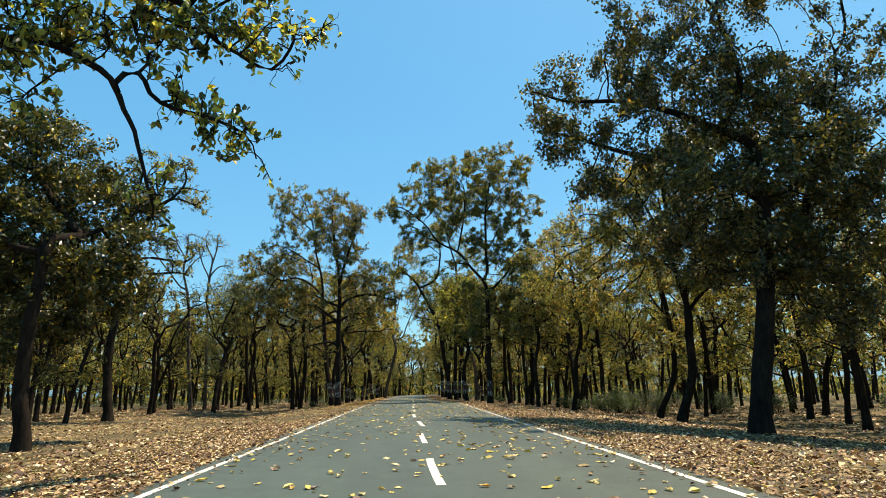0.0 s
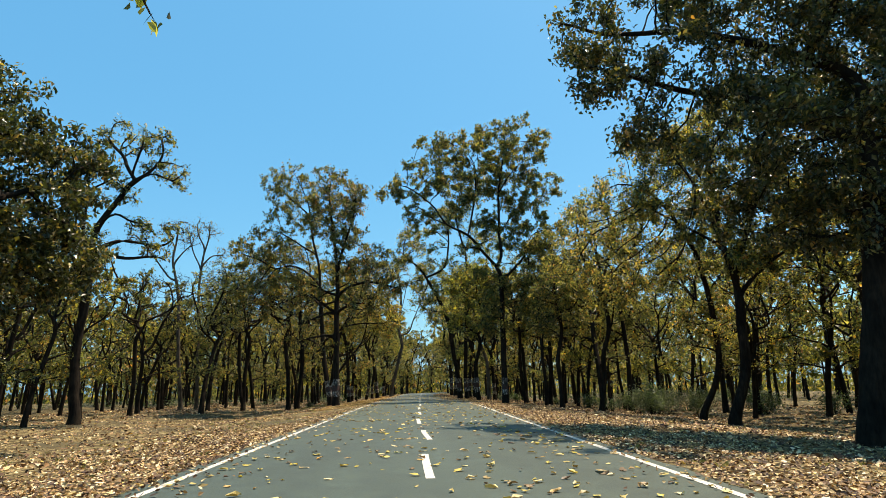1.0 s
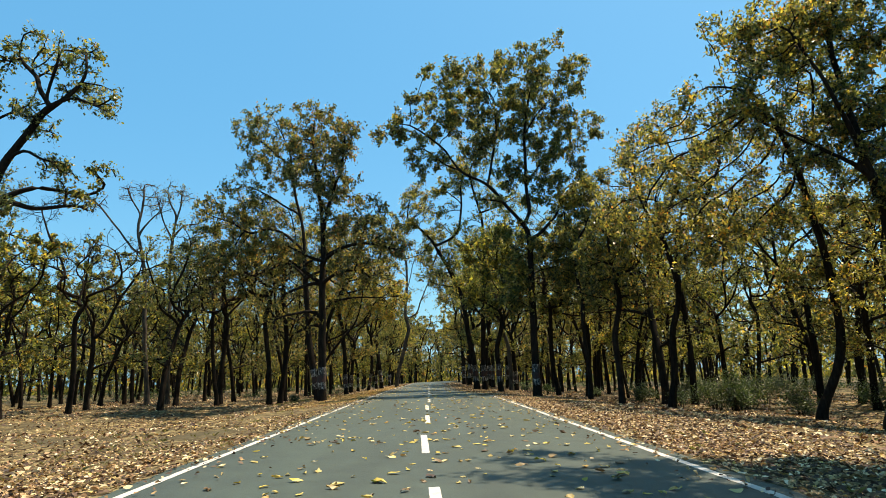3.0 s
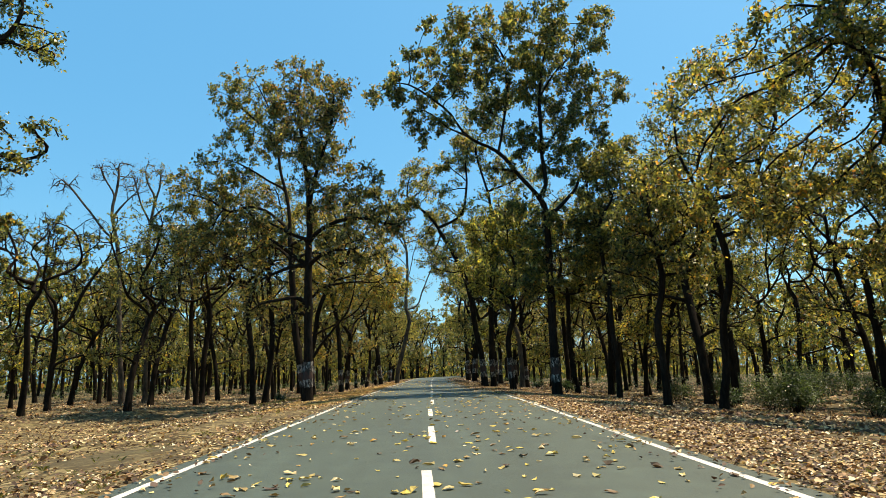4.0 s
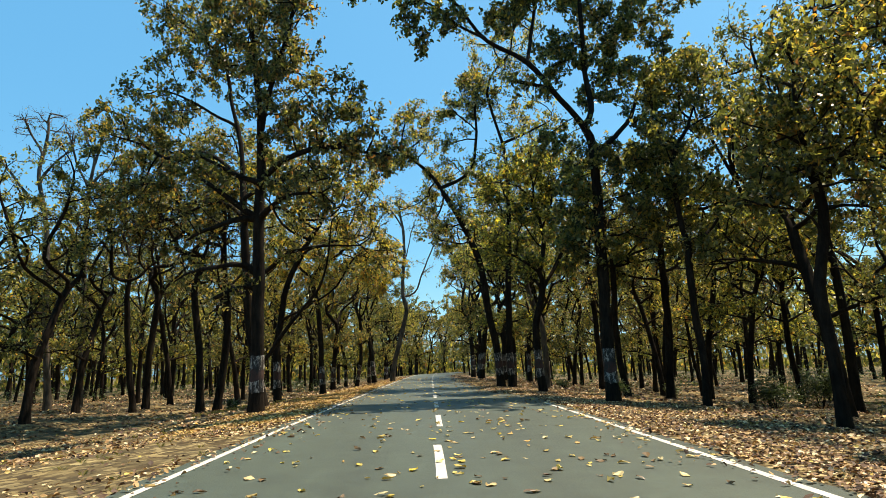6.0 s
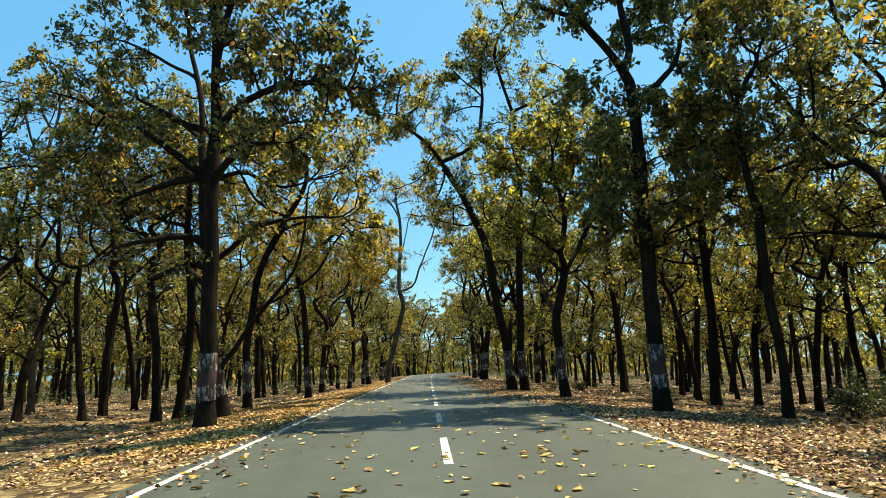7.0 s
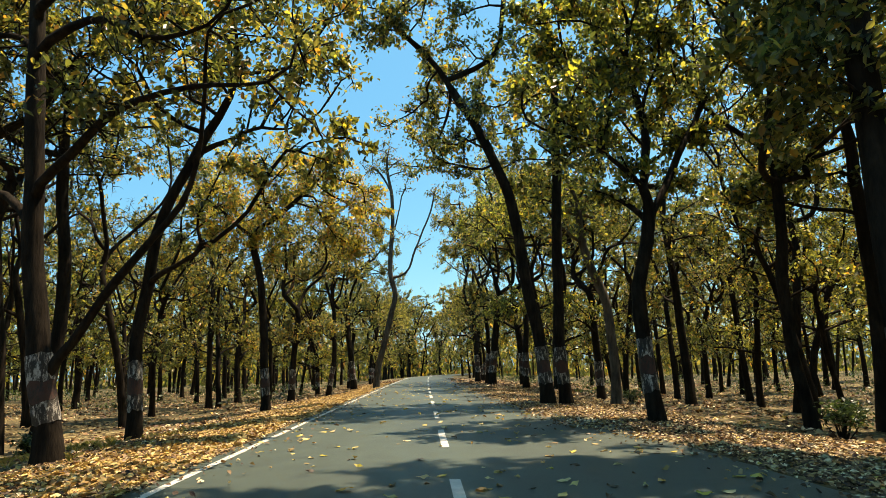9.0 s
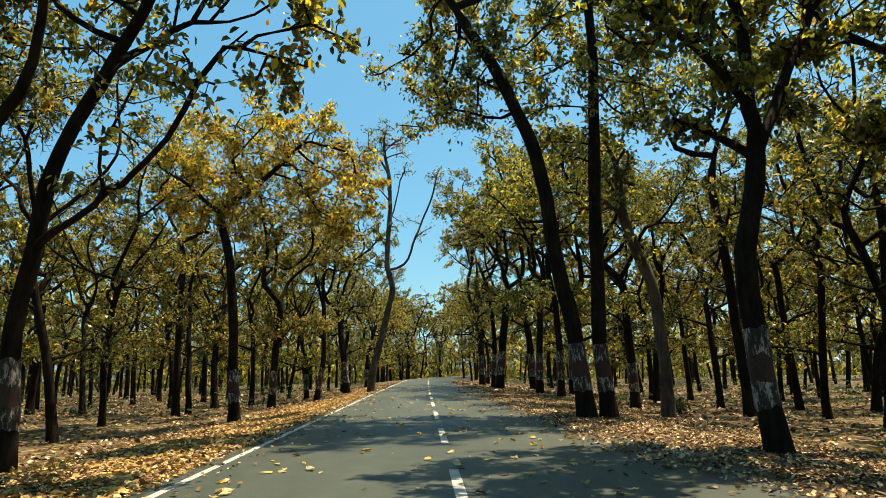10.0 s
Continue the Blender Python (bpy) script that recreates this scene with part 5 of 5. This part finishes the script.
# ---- low growth ----
def shrub(x, y, width, height, leaves, seed):
    r = np.random.default_rng(seed)
    ob = new("shrub")
    ob.location = (x, y, floor_z(x, y))
    cs, stems = [], 14
    for i in range(stems):
        a, o = r.random() * 6.28, r.random() ** 0.6
        end = np.array([math.cos(a) * o * width, math.sin(a) * o * width, height * r.uniform(0.45, 1.0) * (1.1 - 0.5 * o)])
        root = np.array([end[0] * 0.15, end[1] * 0.15, -0.1])
        mid = (root + end) * 0.5 + r.normal(0, 0.1, 3) + [0, 0, 0.15]
        verts, faces = [], []
        for q, ra in ((root, 0.018), (mid, 0.012), (end, 0.005)):
            verts += [q + [ra, 0, 0], q + [-ra * 0.5, ra, 0], q + [-ra * 0.5, -ra, 0]]
        for b in (0, 3):
            faces += [(b, b + 1, b + 4, b + 3), (b + 1, b + 2, b + 5, b + 4), (b + 2, b, b + 3, b + 5)]
        part_mesh("stem", mesh_from("stem", verts, faces, BARK), ob)
        t = r.random((leaves // stems, 1)) ** 0.6
        cs.append(mid * (1 - t) + end * t + r.normal(0, 0.2 * width, (leaves // stems, 3)))
    v, f = leaf_blades(np.concatenate(cs), 0.115, r, 0.2)
    part_mesh("foliage", mesh_from("foliage", v, f, SHRUB_LEAF), ob)
    return tagged(ob, "low green leafy shrub growing on the forest floor", "shrub", "shrubs under the trees")


for i, (x, y, w, h) in enumerate([(14.9, 47.2, 1.2, 2.0), (17.3, 49.6, 1.4, 2.3), (16.2, 48.2, 1.0, 1.6), (19.4, 52.4, 1.5, 2.2), (22.3, 55.9, 1.6, 2.2), (13.2, 47.6, 0.7, 1.2), (25.5, 50, 1.4, 2.0), (28, 46, 1.3, 1.8),
                                  (8.1, 57.3, 0.45, 0.8), (20.5, 62, 1.2, 1.6), (26, 60, 1.4, 1.8), (31, 64, 1.6, 2.0), (-9.6, 60.0, 0.4, 0.6), (9.0, 72.5, 0.45, 0.7), (31, 38, 1.4, 1.8), (15.8, 47.0, 0.9, 2.1), (14.0, 55.5, 0.9, 1.3), (17.8, 58.5, 1.1, 1.7), (21.8, 66.0, 1.3, 1.7), (13.2, 64.0, 0.6, 0.9), (24.0, 47.5, 1.3, 1.9), (19.0, 46.8, 0.9, 1.4)]):
    shrub(x, y, w, h, 2000 if w > 0.8 else 450, 300 + i)


def place_on_land(n, box, keep, seed, lift):
    r = np.random.default_rng(seed)
    x, y = r.uniform(box[0], box[1], n), r.uniform(box[2], box[3], n)
    k = [i for i in range(n) if keep(x[i], y[i], r.random())]
    out = np.empty((len(k), 3))
    for j, i in enumerate(k):
        u = x[i] - bend(y[i])
        z = crown_z(u, y[i]) if abs(u) < ROAD_HALF - 0.05 else floor_z(x[i], y[i])
        out[j] = (x[i], y[i], max(z, floor_z(x[i], y[i])) + lift)
    return out, r


def undergrowth():
    """Low leafy growth between the trunks, in loose clumps."""
    seeds, r = place_on_land(2600, (-70, 70, 82, 150), lambda x, y, p: abs(x - bend(y)) > 9.5 and p < 0.42 + 1.0 * noise.noise((x * 0.06, y * 0.06, 12.0)), 41, 0.0)
    c = np.repeat(seeds, 22, axis=0)
    tall = np.repeat(r.uniform(0.35, 1.3, len(seeds)), 22)
    c = c + np.stack([r.normal(0, 0.45, len(c)), r.normal(0, 0.45, len(c)), r.random(len(c)) * tall], 1)
    v, f = leaf_blades(c, 0.22, r, 0.1)
    return tagged(new("undergrowth", mesh_from("undergrowth", v, f, SHRUB_LEAF)), "low green undergrowth between the forest trunks", "undergrowth", kind="stuff")


undergrowth()


def verge(x, y, p):
    u = x - bend(y)
    a = abs(u)
    n = noise.noise((x * 0.25, y * 0.25, 3.0)) + 0.5 * noise.noise((x * 0.8, y * 0.8, 1.0))
    inner = 3.8 + 0.25 * noise.noise((y * 0.5, u, 0.0))
    if u > 0 and y > 54:
        inner = 3.8 - 1.1 * min(1, (y - 54) / 5) + 0.5 * noise.noise((y * 0.5, 3.0, 0.0))
    if a < inner:
        return p < 0.3 * math.exp(-(inner - a) / 0.3)
    if u < 0 and a < 7:
        p += 0.42 * min(1.0, max(0.0, (y - 20) / 12)) * min(1.0, max(0.0, (52 - y) / 6)) * (1.25 - 0.12 * a)
    thick = 1.0 if a < 6.5 else 0.32 + 0.68 * math.exp(-(a - 6.5) / 4.0)
    bare = 0.7 if (u < 0 and 5.6 < a < 13 and y < 42) else 1.0
    if u < 0:
        thick *= 1.0 - 0.35 * min(1.0, max(0.0, (y - 20) / 8)) * min(1.0, max(0.0, (52 - y) / 6))
    return p < thick * bare * (0.75 + 0.6 * n)


def litter_object(name, centres, r, length, material, label, rich=True):
    v, f = leaf_blades(centres, length, r, 0, rich, True)
    return tagged(new(name, mesh_from(name, v, f, material)), label, "fallen leaves", kind="stuff")


c1, r1 = place_on_land(290000, (-7.6, 7.6, 2, 84), verge, 21, 0.03)
litter_object("leaf_litter", c1, r1, 0.08, LITTER, "dry tan fallen leaves heaped along the verges")
c2, r2 = place_on_land(150000, (-36, 36, 6, 130), lambda x, y, p: (abs(x) > 7.6 or y > 84) and verge(x, y, p * (1.0 if abs(x) < 18 else 0.7)), 22, 0.03)
litter_object("leaf_litter", c2, r2, 0.18, LITTER, "dry tan fallen leaves lying thinly under the trees", False)
c4, r4 = place_on_land(150000, (-19, 19, 3, 54), lambda x, y, p: abs(x) > 7.6 and verge(x, y, p), 24, 0.025)
litter_object("leaf_litter", c4, r4, 0.1, LITTER, "dry tan fallen leaves spread over the forest floor", False)


c5, r5 = place_on_land(26000, (-7.2, -3.7, 46, 112), lambda x, y, p: x - bend(y) < -3.75 + 0.3 * noise.noise((y * 0.6, 4.0, 0.0)) and p < 1.1 - 0.28 * abs(x - bend(y) + 4.4) + 0.7 * noise.noise((x * 0.5, y * 0.35, 9.0)), 25, 0.04)
litter_object("leaf_litter", c5, r5, 0.11, GOLD_LITTER, "golden yellow fallen leaves banked along the road edge")


def crumpled_leaves(centre, length, r):
    """Dry leaves that curl up at edges and tips, each bent its own way."""
    n = len(centre)
    L = length * r.uniform(0.55, 1.45, n)
    along = np.array([-1.0, -0.45, 0.3, 1.0])
    wide = np.array([0.12, 0.8, 0.9, 0.1])
    cup, curl, twist = r.uniform(-0.1, 0.75, n), r.uniform(-0.15, 0.6, n), r.normal(0, 0.35, n)
    breadth = r.uniform(0.45, 0.8, n)
    pts = np.zeros((n, 4, 3, 3))
    for i in range(4):
        for j in range(3):
            v = (j - 1.0) * wide[i]
            pts[:, i, j, 0] = along[i] * L * 0.5 * (1 - 0.25 * curl)
            pts[:, i, j, 1] = v * L * 0.5 * breadth * (1 - 0.35 * cup)
            pts[:, i, j, 2] = L * (0.32 * cup * abs(v) + 0.3 * curl * max(0.0, along[i]) ** 2 + 0.14 * twist * v * along[i])
    pts += r.normal(0, 0.05, pts.shape) * L[:, None, None, None]
    flip = np.where(r.random(n) < 0.35, -1.0, 1.0)
    pts[..., 2] *= flip[:, None, None]
    pts[..., 2] -= pts[..., 2].min(axis=(1, 2))[:, None, None] - 0.002
    a = r.random(n) * 2 * math.pi
    x, y = pts[..., 0].copy(), pts[..., 1].copy()
    pts[..., 0] = x * np.cos(a)[:, None, None] - y * np.sin(a)[:, None, None]
    pts[..., 1] = x * np.sin(a)[:, None, None] + y * np.cos(a)[:, None, None]
    v = (pts + np.asarray(centre)[:, None, None, :]).reshape(-1, 3)
    cell = [(3 * i + j, 3 * i + j + 1, 3 * i + j + 4, 3 * i + j + 3) for i in range(3) for j in range(2)]
    f = (np.arange(n)[:, None, None] * 12 + np.array(cell)[None]).reshape(-1, 4).tolist()
    return v, f


def on_road(x, y, p):
    u = x - bend(y)
    if abs(u) > 3.6:
        return False
    k = 1.0 if y < 32 else 0.75 if y < 44 else 0.5
    k *= 0.55 + 0.45 * (u + 3.6) / 7.2
    return p < k * (0.75 + 0.8 * noise.noise((x * 0.5, y * 0.3, 8.0)))


c3, r3 = place_on_land(5600, (-3.7, 3.7, 0, 110), on_road, 23, 0.003)
v3, f3 = crumpled_leaves(c3, 0.135, r3)
tagged(new("fallen_leaves", mesh_from("fallen_leaves", v3, f3, ROAD_LEAF)), "yellow and tan curled leaves fallen on the asphalt", "fallen leaves", kind="stuff")
c6, r6 = place_on_land(56000, (-6.0, 6.0, 4, 62), lambda x, y, p: abs(x - bend(y)) > 3.75 and verge(x, y, p + 0.12), 27, 0.012)
v6, f6 = crumpled_leaves(c6, 0.1, r6)
tagged(new("leaf_litter", mesh_from("leaf_litter", v6, f6, LITTER)), "curled dry leaves lying loose along the road edge", "fallen leaves", kind="stuff")


def tufts(n, box, keep, seed, tall=1.0):
    c, r = place_on_land(n, box, keep, seed, 0.0)
    verts, faces = [], []
    for q in c:
        for _ in range(9):
            a, h = r.random() * 6.28, r.uniform(0.04, 0.11) * tall
            d = np.array([math.cos(a), math.sin(a), 0])
            s = np.array([-d[1], d[0], 0]) * 0.0028 * tall
            b = q + d * 0.04 * r.random()
            k = len(verts)
            verts += [b - s, b + s, b + d * h * 0.35 + [0, 0, h * 0.7] + s * 0.7, b + d * h * 0.9 + [0, 0, h * r.uniform(0.7, 1.0)]]
            faces += [(k, k + 1, k + 2), (k, k + 2, k + 3)]
    return tagged(new("grass", mesh_from("grass", verts, faces, GRASS)), "sparse dry green grass tufts among the leaves", "grass", kind="stuff")


tufts(260, (-6.4, -3.75, 22, 62), lambda x, y, p: p < 0.5 + 1.2 * noise.noise((x * 0.7, y * 0.4, 6.0)), 34, 0.7)
tufts(300, (-17, -5, 2, 60), lambda x, y, p: p < 0.45 + 1.3 * noise.noise((x * 0.22, y * 0.22, 4.0)), 33)
tufts(1000, (-14, 14, 0, 90), lambda x, y, p: abs(x) > 4.0 and p < 0.5 + 1.2 * noise.noise((x * 0.3, y * 0.3, 7.0)), 31)
tufts(260, (-10.5, -6.6, 56, 63), lambda x, y, p: p < 0.4 + 1.2 * noise.noise((x * 0.6, y * 0.6, 2.0)), 32, 1.6)
